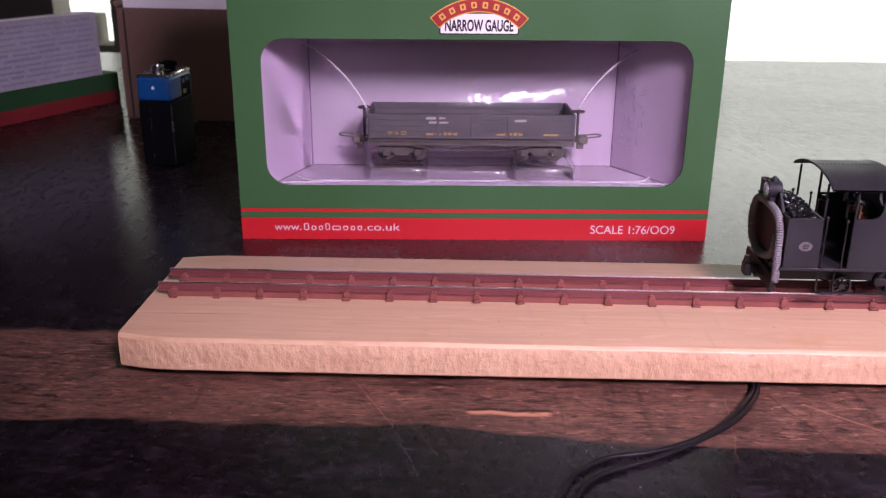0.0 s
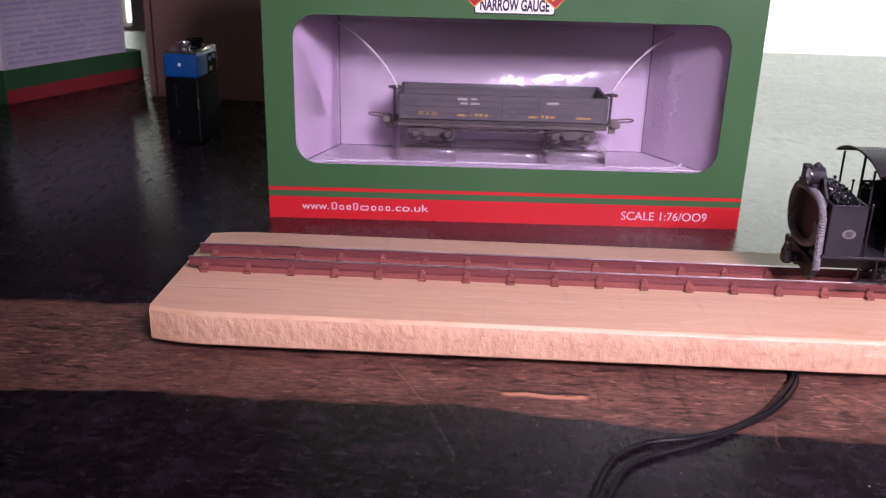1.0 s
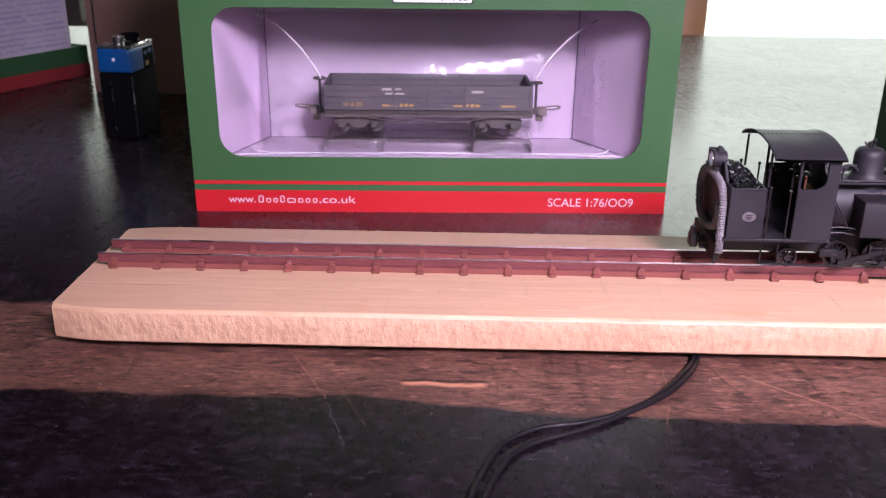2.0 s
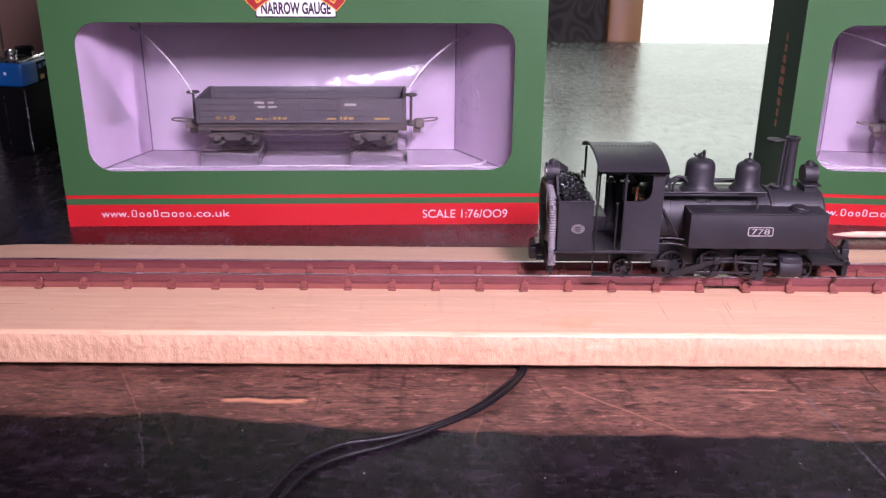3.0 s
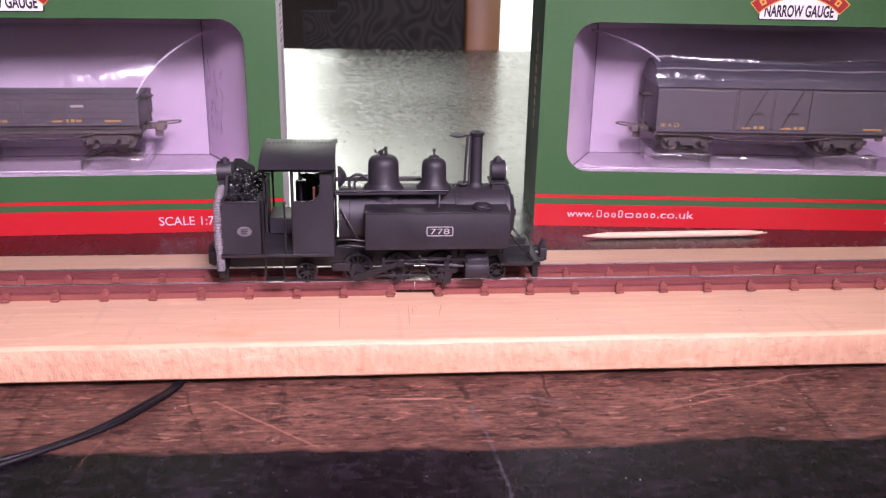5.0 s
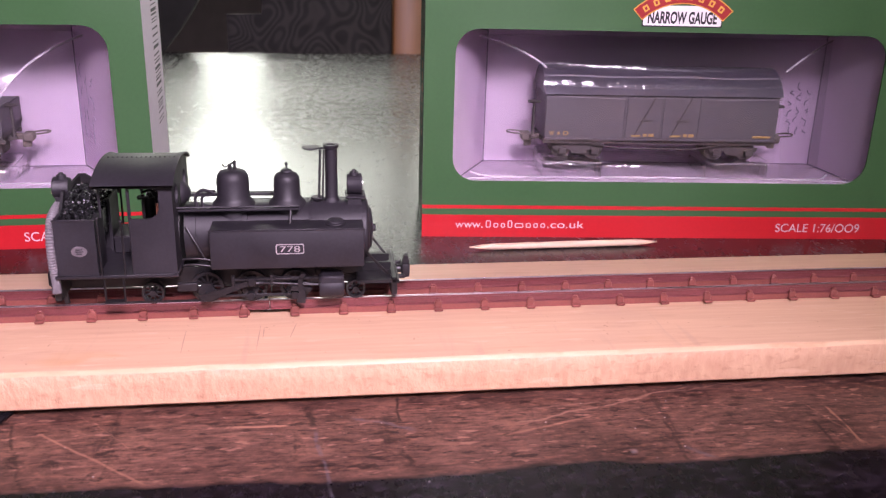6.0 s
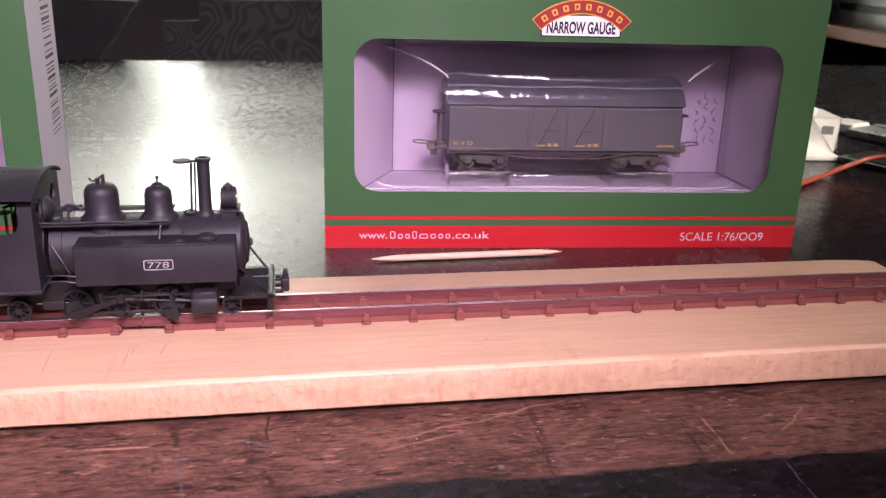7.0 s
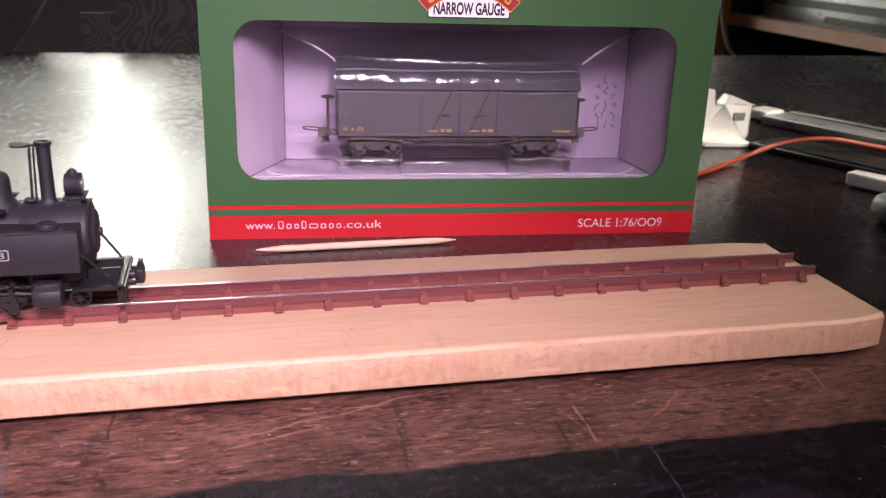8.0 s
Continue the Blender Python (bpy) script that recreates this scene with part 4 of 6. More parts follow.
    # the flat step between the two cradles
    bm = box(bmesh.new(), cx - h * 0.44, cx + h * 0.44, 1.05, 3.2, 1.70, z_step - 0.1, 0.08, 2)
    bmesh.ops.delete(bm, geom=[f for f in bm.faces if f.normal.z < -0.5 or f.normal.y > 0.5], context="FACES")
    step = part("step", bm, ROOF_SHELL, ob, "clear plastic step between the cradles")
    part("step_edge", tube(bmesh.new(), [Vector((cx + h * 0.44 * k / 6, 1.04, 1.80 + 0.01 * math.sin(k * 2.1))) for k in range(-6, 7)], 0.022, 6), RIB, step, "bright edge of the step")
    if eave:
        # the shell's bulge round the wagon's roof
        bm = bmesh.new()
        rows = []
        for k in range(33):
            u = k / 16 - 1
            row = []
            for a in range(9):
                q = radians(-6 + 78 * a / 8)
                row.append(bm.verts.new((cx + u * (h + 0.05), 0.98 + 0.62 * (1 - math.cos(q)) - 0.05 * (1 - u * u) + 0.02 * noise.noise(Vector((k * 0.45, a * 0.7, 2))), eave - 0.02 + 0.86 * math.sin(q) + 0.015 * noise.noise(Vector((k * 0.5, a, 9))))))
            rows.append(row)
        for a, c in zip(rows, rows[1:]):
            for j in range(8):
                bm.faces.new((a[j], a[j + 1], c[j + 1], c[j]))
        part("roof_shell", bm, ROOF_SHELL, ob, "clear crinkled plastic round the wagon's roof")
        for zz, yy, r in ((eave - 0.04, 0.93, 0.022), (eave + 0.62, 1.16, 0.03)):
            line = [Vector((cx - h + 2 * h * k / 16, yy + 0.02 * math.sin(k * 1.3), zz + 0.02 * math.sin(k * 0.9))) for k in range(17)]
            part("blister_fold", tube(bmesh.new(), line, r, 8), SOFT_RIB, ob, "faint fold along the roof")
    for s, far in ((-1, x0 + 0.3), (1, x1 - 0.35)):
        part("blister_fold", tube(bmesh.new(), spline([(cx + s * h * 1.18, 1.1, 1.76), (far - s * 0.5, 0.75, 1.80), (far, 0.35, 1.88)], 6), 0.03, 8), RIB, ob, "pale fold at the tray's lower corner")


BOX_A, TURN_A = (-0.12, 7.55, 0.0), 2.2
BOX_B, TURN_B = (23.93, 8.43, 0.0), -4.7
box_a = product_box(BOX_A, TURN_A, "green window box holding a grey open wagon", 0.05, 1.05, 1.7)
side = side_panel(box_a, W, CARD_WHITE, "pale printed end with a barcode")
side_panel(box_a, 0, GREEN_SHADED, "shade-darkened green card end")
z = 3.4
rng = random.Random(4)
while z < 8.4:
    t = rng.choice((0.03, 0.05, 0.10))
    part("barcode_bar", box(bmesh.new(), W + 0.001, W + 0.006, 2.1, 3.3, z, z + t), BLACK_PRINT, side, "plain black bar", smooth=False)
    z += t + rng.choice((0.06, 0.1, 0.16))
box_b = product_box(BOX_B, TURN_B, "green window box holding a grey covered wagon", 0.28, 1.35, 0.25)
side = side_panel(box_b, 0, GREEN_SHADED, "shade-darkened green card end with a faded orange emblem")
side_panel(box_b, W, GREEN_SHADED, "shade-darkened green card end")
for k in range(9):
    zc = 3.0 + 0.37 * k
    w = 0.27 - 0.045 * abs(k - 4)
    part("emblem_mark", box(bmesh.new(), -0.006, -0.001, 1.7 - w, 1.7 + w, zc, zc + 0.26), ORANGE, side, "plain faded orange mark", smooth=False)
blister(box_a, 7.78, 7.1, 2.2, 4.2, 2.235)
blister(box_b, 7.90, 7.9, 2.3, 5.30, 2.32, 0.25, 4.52)

# ---- the two wagons, in the boxes' own directions ----


def wagon_under(ob, h, z, cy):
    """Underframe, bogies, couplings and brake standards shared by both wagons; h: half the body's length."""
    part("underframe", box(box(box(bmesh.new(), -h - 0.02, h + 0.02, cy - 1.0, cy - 0.88, z - 0.16, z, 0.015), -h, h, cy + 0.88, cy + 1.0, z - 0.16, z, 0.015), -h, h, cy - 0.3, cy + 0.3, z - 0.2, z - 0.02), WAGON_DARK, ob)
    bm = bmesh.new()
    for s in (-1, 1):
        rod(bm, (s * h * 0.62, cy - 0.95, z - 0.14), (s * h * 0.32, cy - 0.95, z - 0.32), 0.03, seg=6)
    rod(bm, (-h * 0.32, cy - 0.95, z - 0.32), (h * 0.32, cy - 0.95, z - 0.32), 0.03, seg=6)
    part("truss_rod", bm, WAGON_DARK, ob)
    for s in (-1, 1):
        bx = s * h * 0.68
        bm = bmesh.new()
        for y in (cy - 0.82, cy + 0.74):
            slab(bm, [(bx - 0.85, z - 0.30), (bx - 0.35, z - 0.22), (bx + 0.35, z - 0.22), (bx + 0.85, z - 0.30), (bx + 0.78, z - 0.44), (bx + 0.30, z - 0.40), (bx + 0.22, z - 0.54), (bx - 0.22, z - 0.54), (bx - 0.30, z - 0.40), (bx - 0.78, z - 0.44)], "y", y, y + 0.08)
            for q in (-0.55, 0.55):
                box(bm, bx + q - 0.13, bx + q + 0.13, y - 0.05, y + 0.1, z - 0.56, z - 0.32, 0.03)
        bogie = part("bogie", bm, WAGON_DARK, ob)
        for q in (-0.55, 0.55):
            bm = bmesh.new()
            for y in (cy - 0.52, cy + 0.42):
                lathe(bm, (bx + q, y, z - 0.46), [(0.05, -0.02), (0.31, -0.02), (0.31, 0.02), (0.27, 0.09), (0.05, 0.1)], "y", 18)
            rod(bm, (bx + q, cy - 0.6, z - 0.46), (bx + q, cy + 0.6, z - 0.46), 0.05, seg=8)
            part("wheelset", bm, WAGON_DARK, bogie)
        # coupling: a hook with a loop
        bm = box(bmesh.new(), min(s * h, s * (h + 0.35)), max(s * h, s * (h + 0.35)), cy - 0.13, cy + 0.13, z - 0.20, z - 0.02, 0.03)
        box(bm, min(s * (h + 0.3), s * (h + 0.62)), max(s * (h + 0.3), s * (h + 0.62)), cy - 0.22, cy + 0.22, z - 0.26, z + 0.02, 0.05)
        tube(bm, spline([(s * (h + 0.55), cy - 0.2, z - 0.02), (s * (h + 0.95), cy - 0.22, z + 0.02), (s * (h + 1.1), cy, z + 0.03), (s * (h + 0.95), cy + 0.22, z + 0.02), (s * (h + 0.55), cy + 0.2, z - 0.02)], 5), 0.03, 6)
        box(bm, min(s * (h + 0.25), s * (h + 0.5)), max(s * (h + 0.25), s * (h + 0.5)), cy - 0.06, cy + 0.06, z - 0.46, z - 0.2, 0.02)
        part("coupling", bm, COUPLING, ob, "brown-grey hook coupling")


def brake(ob, x, cy, z, top):
    bm = rod(bmesh.new(), (x, cy, z), (x, cy, top), 0.045, seg=8)
    lathe(bm, (x, cy, top), [(0.05, -0.03), (0.2, -0.03), (0.23, 0.0), (0.2, 0.03), (0.05, 0.05)], "z", 16)
    box(bm, x - 0.09, x + 0.09, cy - 0.09, cy + 0.09, z, z + 0.12, 0.02)
    part("brake_standard", bm, WAGON_DARK, ob, "dark brake column with a wheel")


def owner_mark(ob, x, z, y):
    """The letters W and D in yellow with a broad arrow between them."""
    for text, at in (("W", x), ("D", x + 0.47)):
        part("painted_letter", letters(text, 0.135, 0.18, pose(at, y, z) @ UPRIGHT, 0.006, 0.03), FADED_YELLOW, ob, "faded yellow letter", smooth=False)
    bm = bmesh.new()
    for dx in (-0.05, 0.0, 0.05):
        slab(bm, [(x + 0.32 + dx - 0.014, z + 0.02), (x + 0.32 + dx + 0.014, z + 0.02), (x + 0.332, z + 0.12), (x + 0.308, z + 0.12)], "y", y - 0.0062 - 0.0004 * dx, y - 0.003)
    part("painted_arrow", bm, FADED_YELLOW, ob, "faded yellow broad arrow", smooth=False)


def local_of(base, turn, x, y):
    q = Matrix.Rotation(radians(turn), 4, "Z") @ Vector((x, y, 0))
    return (base[0] + q.x, base[1] + q.y)


wx, wy = local_of(BOX_A, TURN_A, 7.78, 2.25)
open_wagon = thing("open_wagon", (wx, wy, 2.36), "grey four-plank open bogie wagon in its box", "model wagon", "model wagons", TURN_A)
h, z0, z1 = 3.52, 3.28 - 2.36, 4.09 - 2.36
part("floor_board", box(bmesh.new(), -h, h, -1.1, 1.1, z0, z0 + 0.08), WAGON_DARK, open_wagon)
for y in (-1.15, 1.05):
    bm = bmesh.new()
    for k in range(4):
        a = z0 + (z1 - z0) * k / 4
        box(bm, -h, h, y + 0.006, y + 0.094, a + 0.008, a + (z1 - z0) / 4 - 0.008, 0.008)
    box(bm, -h, h, y + 0.02, y + 0.08, z0, z1)
    s = part("side", bm, WAGON, open_wagon, "grey planked side")
    if y < 0:
        bm = bmesh.new()
        for x in (-h + 0.03, -1.2, -0.04, 1.2, h - 0.12):
            box(bm, x, x + 0.09, y - 0.025, y + 0.006, z0, z1 + 0.01, 0.01)
        box(bm, -h, h, y - 0.02, y + 0.004, z0 - 0.02, z0 + 0.05, 0.01)
        part("strapping", bm, WAGON, s)
        for a, c, lo, hi in ((-1.55, -1.30, 0.17, 0.24), (-1.24, -1.06, 0.17, 0.22), (-0.95, -0.85, 0.17, 0.27), (-0.80, -0.69, 0.17, 0.27), (-0.64, -0.5, 0.17, 0.25), (0.85, 1.15, 0.17, 0.23), (1.25, 1.36, 0.17, 0.27), (1.42, 1.53, 0.17, 0.27), (1.58, 1.75, 0.17, 0.25), (2.45, 2.95, 0.17, 0.23)):
            part("yellow_mark", box(bmesh.new(), a, c, y - 0.006, y + 0.004, z0 + lo - 0.07, z0 + hi - 0.07), FADED_YELLOW, s, "plain yellow bar", smooth=False)
        owner_mark(s, -2.87, z0 + 0.10, y)
        white = mat("worn_white_paint", (0.40, 0.37, 0.37), 0.7)
        for a, c, lo, hi in ((-1.55, -1.22, 0.64, 0.72), (-1.17, -0.9, 0.65, 0.72), (-1.45, -0.8, 0.50, 0.57), (1.45, 1.85, 0.57, 0.65)):
            part("white_mark", box(bmesh.new(), a, c, y - 0.006, y + 0.004, z0 + lo, z0 + hi), white, s, "plain worn white bar", smooth=False)
for x in (-h, h - 0.1):
    part("end", box(bmesh.new(), x, x + 0.1, -1.05, 1.05, z0, z1, 0.01), WAGON, open_wagon, "grey planked end")
part("sole_bar", box(bmesh.new(), -h + 0.03, h - 0.03, -1.06, 1.06, z0 - 0.151, z0 - 0.001, 0.01), WAGON_DARK, open_wagon)
wagon_under(open_wagon, h, z0 - 0.152, 0.0)
brake(open_wagon, -h - 0.17, -0.55, z0 - 0.25, z1 + 0.12)
brake(open_wagon, h + 0.17, -0.55, z0 - 0.25, z1 + 0.02)

wx, wy = local_of(BOX_B, TURN_B, 7.90, 2.1)
van = thing("covered_wagon", (wx, wy, 2.325), "grey covered bogie goods wagon in its box", "model wagon", "model wagons", TURN_B)
h, z0, z1 = 3.88, 3.08 - 2.325, 4.62 - 2.325
bm = box(bmesh.new(), -h, h, -1.15, 1.15, z0, z1, 0.02)
body = part("body", bm, WAGON, van, "grey boarded body")
bm = slab(bmesh.new(), [(1.25 * math.sin(radians(a)) / math.sin(radians(62)), z1 - 0.03 + 0.78 * (math.cos(radians(a)) - math.cos(radians(62))) / (1 - math.cos(radians(62)))) for a in np.linspace(-62, 62, 15)], "x", -h - 0.06, h + 0.06)
part("roof", bm, ROOFING, van, "curved grey roof with a pale top")
bm = bmesh.new()
for x in (-1.25, -0.02, 1.25):
    box(bm, x - 0.03, x + 0.03, -1.185, -1.15, z0 + 0.03, z1 - 0.02, 0.008)
box(bm, -h, h, -1.18, -1.15, z0, z0 + 0.07, 0.008)
box(bm, -h, h, -1.18, -1.15, z1 - 0.08, z1 - 0.01, 0.008)
part("framing", bm, WAGON, body)
for x0, x1 in ((-1.2, -0.05), (0.02, 1.2)):
    door = part("door", box(bmesh.new(), x0, x1, -1.18, -1.15, z0 + 0.08, z1 - 0.1, 0.01), WAGON, van, "grey sliding door with a diagonal brace")
    bm = rod(bmesh.new(), (x0 + 0.32, -1.19, z0 + 0.18), (x0 + 0.92, -1.19, z1 - 0.12), 0.03, seg=6)
    rod(bm, (x0 + 0.45, -1.2, z0 + 0.68), (x0 + 0.85, -1.2, z0 + 0.68), 0.035, seg=6)
    part("brace", bm, WAGON_DARK, door)
for a, c, lo, hi in ((-1.0, -0.7, 0.14, 0.2), (-0.6, -0.48, 0.14, 0.24), (-0.42, -0.25, 0.14, 0.24), (0.3, 0.65, 0.14, 0.2), (0.75, 0.87, 0.14, 0.24), (0.93, 1.1, 0.14, 0.24), (3.1, 3.7, 0.14, 0.20)):
    part("yellow_mark", box(bmesh.new(), a, c, -1.192, -1.1505, z0 + lo, z0 + hi), FADED_YELLOW, body, "plain yellow bar", smooth=False)
owner_mark(body, -3.74, z0 + 0.16, -1.1865)
wagon_under(van, h, z0, 0.0)
brake(van, -h - 0.30, -0.55, z0 - 0.1, z0 + 1.15)
brake(van, h + 0.22, -0.55, z0 - 0.1, z0 + 1.1)

# ---- the locomotive: x along the track, facing the far end, standing on the rails ----
loco = thing("model_locomotive", (18.65, 0.54, HEAD), "dark grey narrow gauge tank locomotive on the track", "model locomotive")
LO = (18.65, 0.54, HEAD)
YC, HW = 0.54, 1.21
YN, YF = YC - HW, YC + HW


def lp(name, bm, material=None, parent=None, label="", smooth=True):
    """A part of the locomotive; under another part its own coordinates stay those of the locomotive."""
    return part(name, bm, material or LOCO, parent or loco, label, offset=LO, smooth=smooth)


# frames, beams and floor
lp("chassis", box(box(box(bmesh.new(), 15.1, 22.25, YC - 0.32, YC - 0.24, 1.75, 2.2), 15.1, 22.25, YC + 0.24, YC + 0.32, 1.75, 2.2), 17.9, 21.0, YC - 0.24, YC + 0.24, 1.7, 2.3), LOCO_DARK)
lp("footplate", box(bmesh.new(), 15.05, 17.60, YN - 0.03, YF + 0.03, 2.31, 2.39, 0.015), LOCO, label="grey footplate under the cab")
lp("rear_beam", box(bmesh.new(), 14.93, 15.08, YC - 1.0, YC + 1.0, 1.72, 2.16, 0.02), LOCO_DARK)
lp("front_beam", box(bmesh.new(), 22.22, 22.36, YC - 0.95, YC + 0.95, 1.62, 2.05, 0.02), GEAR)
bm = slab(bmesh.new(), [(21.45, 1.93), (21.45, 2.01), (22.40, 2.01), (22.40, 1.93)], "y", YC - 0.95, YC + 0.95)
lp("front_apron", bm, GEAR, label="grey front running plate")
for x, s in ((22.36, 1), (14.93, -1)):
    bm = rod(bmesh.new(), (x, YC, 1.92), (x + s * 0.2, YC, 1.92), 0.10, seg=12)
    box(bm, min(x + s * 0.16, x + s * 0.36), max(x + s * 0.16, x + s * 0.36), YC - 0.17, YC + 0.17, 1.74, 2.08, 0.05, 2)
    slab(bm, [(x + s * 0.18, 2.05), (x + s * 0.24, 2.26), (x + s * 0.32, 2.24), (x + s * 0.36, 2.05)], "y", YC - 0.08, YC + 0.08)
    box(bm, min(x, x + s * 0.22), max(x, x + s * 0.22), YC - 0.5, YC - 0.42, 1.85, 1.95, 0.02)
    box(bm, min(x, x + s * 0.22), max(x, x + s * 0.22), YC + 0.42, YC + 0.5, 1.85, 1.95, 0.02)
    lp("coupling", bm, GEAR, label="grey buffer coupling")
for y in (YC - 0.62, YC + 0.62):
    for x in (15.02, 22.26):
        bm = slab(bmesh.new(), [(x - 0.04, 1.80), (x + 0.06, 1.80), (x + 0.10, 1.52), (x + 0.02, 1.52)], "y", y - 0.05, y + 0.05)
        lp("guard_iron", bm, GEAR)

# bunker with coal
bm = box(bmesh.new(), 15.12, 15.18, YN, YF, 2.39, 3.62)
for y in (YN, YF - 0.06):
    slab(bm, [(15.18, 2.39), (15.95, 2.39), (15.95, 3.62), (15.18, 3.62)], "y", y, y + 0.06)
box(bm, 15.89, 15.95, YN + 0.06, YN + 0.85, 2.39, 3.62)
box(bm, 15.89, 15.95, YF - 0.85, YF - 0.06, 2.39, 3.62)
box(bm, 15.12, 15.95, YC - 0.62, YC - 0.56, 2.26, 3.55)
box(bm, 15.12, 15.95, YC + 0.56, YC + 0.62, 2.26, 3.55)
bunker = lp("bunker", bm, label="dark grey coal bunker", smooth=False)
lp("beading", box(bmesh.new(), 15.10, 15.97, YN - 0.015, YN + 0.02, 3.585, 3.635, 0.012), LOCO, bunker)
lp("beading", box(bmesh.new(), 15.10, 15.97, YF - 0.02, YF + 0.015, 3.585, 3.635, 0.012), LOCO, bunker)
bm = slab(bmesh.new(), [(15.14, 3.62), (15.14, 4.02), (15.30, 4.02), (15.62, 3.82), (15.62, 3.62)], "y", YF - 0.12, YF - 0.06)
slab(bm, [(YC - 0.7, 3.62), (YC + 1.15, 3.62), (YC + 1.15, 4.0), (YC - 0.35, 4.0)], "x", 15.13, 15.19)
lp("coal_rail", bm, LOCO_DARK, bunker)
rng = random.Random(7)
bm = bmesh.new()
for k in range(420):
    u, v = rng.random(), rng.random()
    x, y = 15.24 + 0.62 * u, YN + 0.10 + (2 * HW - 0.2) * v
    z = 3.52 + 0.25 * math.sin(math.pi * v) * (1.05 - 0.75 * u) + 0.10 * rng.random() + 0.16 * v * (1 - u)
    r = 0.030 + 0.032 * rng.random()
    n0 = len(bm.verts)
    bmesh.ops.create_icosphere(bm, subdivisions=1, radius=r, matrix=pose(x, y, z, rng.random() * 360, rng.random() * 360, 0))
    bm.verts.ensure_lookup_table()
    for w in bm.verts[n0:]:
        w.co += Vector((rng.uniform(-1, 1), rng.uniform(-1, 1), rng.uniform(-1, 1))) * r * 0.35
box(bm, 15.2, 15.88, YN + 0.08, YF - 0.08, 2.9, 3.5)
lp("coal", bm, COAL, bunker, "heap of glittering black coal", smooth=False)
bm = lathe(bmesh.new(), (15.60, YN - 0.008, 2.93), [(0.155, -0.008), (0.165, 0.0), (0.155, 0.008)], "y", 24)
for v in bm.verts:
    v.co.z = 2.93 + (v.co.z - 2.93) * 0.72
oval = lp("maker_plate", bm, WORN_PLATE, bunker, "small oval metal plate")
bm = bmesh.new()
for dz, w in ((0.045, 0.07), (0.0, 0.085), (-0.045, 0.06)):
    box(bm, 15.60 - w, 15.60 + w, YN - 0.022, YN - 0.0175, 2.93 + dz - 0.012, 2.93 + dz + 0.012)
lp("plate_bars", bm, BLACK_PRINT, oval, smooth=False)

# cab
WIN = [(16.70, 3.62), (17.02, 3.62), (17.14, 3.64), (17.24, 3.71), (17.29, 3.82), (17.30, 3.95), (17.30, 4.28), (16.70, 4.28)]
for y in (YN, YF - 0.06):
    lp("cab_side", slab(bmesh.new(), [(16.66, 2.39), (17.52, 2.39), (17.52, 4.36), (16.66, 4.36)], "y", y, y + 0.06, holes=[WIN]), label="dark grey cab side sheet with a cut-out window", smooth=False)
front = [(YN, 2.39), (YF, 2.39), (YF, 4.36)] + [(YC + HW * math.sin(radians(a)) / math.sin(radians(48)), 4.36 + 0.24 * (math.cos(radians(a)) - math.cos(radians(48))) / (1 - math.cos(radians(48)))) for a in (36, 24, 12, 0, -12, -24, -36)] + [(YN, 4.36)]
port = lambda y: [(y + 0.22 * math.cos(k * math.pi / 8), 4.02 + 0.22 * math.sin(k * math.pi / 8)) for k in range(16)]
lp("cab_front", slab(bmesh.new(), front, "x", 17.52, 17.58, holes=[port(YC - 0.62), port(YC + 0.62)]), LOCO, smooth=False)
# roof: a curved sheet with a turned-up rim and rivets
bm = bmesh.new()
sweep = np.linspace(-56, 56, 23)
outer = lambda x, lift: [(x, YC + 1.36 * math.sin(radians(a)) / math.sin(radians(56)), 4.34 + lift + 0.30 * (math.cos(radians(a)) - math.cos(radians(56))) / (1 - math.cos(radians(56)))) for a in sweep]
strips = [[bm.verts.new(q) for q in outer(x, lift)] for x, lift in ((15.98, 0.0), (15.98, 0.045), (16.02, 0.05), (16.07, 0.02), (17.50, 0.02), (17.58, 0.045), (17.64, 0.04), (17.64, 0.0), (15.98, 0.0))]
for a, c in zip(strips, strips[1:]):
    for j in range(len(sweep) - 1):
        bm.faces.new((a[j], a[j + 1], c[j + 1], c[j]))
bmesh.ops.holes_fill(bm, edges=bm.edges)
roof = lp("roof", bm, label="curved dark grey cab roof with a riveted seam")
bm = bmesh.new()
for k in range(15):
    x = 16.1 + 1.4 * k / 14
    for y, z in ((YC + 0.02, 4.662), ):
        bmesh.ops.create_icosphere(bm, subdivisions=1, radius=0.022, matrix=Matrix.Translation((x, y, z)))
lp("rivets", bm, LOCO, roof)
for y in (YN + 0.03, YF - 0.03):
    lp("pillar", rod(bmesh.new(), (16.68, y, 2.39), (16.68, y, 4.38), 0.035, seg=8), LOCO)
    for x in (16.02, 16.50):
        bm = rod(bmesh.new(), (x, y - 0.04 if y < YC else y + 0.04, 2.30), (x, y - 0.04 if y < YC else y + 0.04, 3.66 if x < 16.2 else 3.58), 0.025, seg=8)
        bmesh.ops.create_icosphere(bm, subdivisions=2, radius=0.045, matrix=Matrix.Translation((x, y - 0.04 if y < YC else y + 0.04, 3.66 if x < 16.2 else 3.58)))
        lp("handrail", bm, GEAR, label="thin vertical grab rail")
for y in (YC - 0.95, YC + 0.95):
    lp("roof_stay", rod(bmesh.new(), (16.04, y, 3.6), (16.04, y, 4.42), 0.03, seg=8), LOCO)
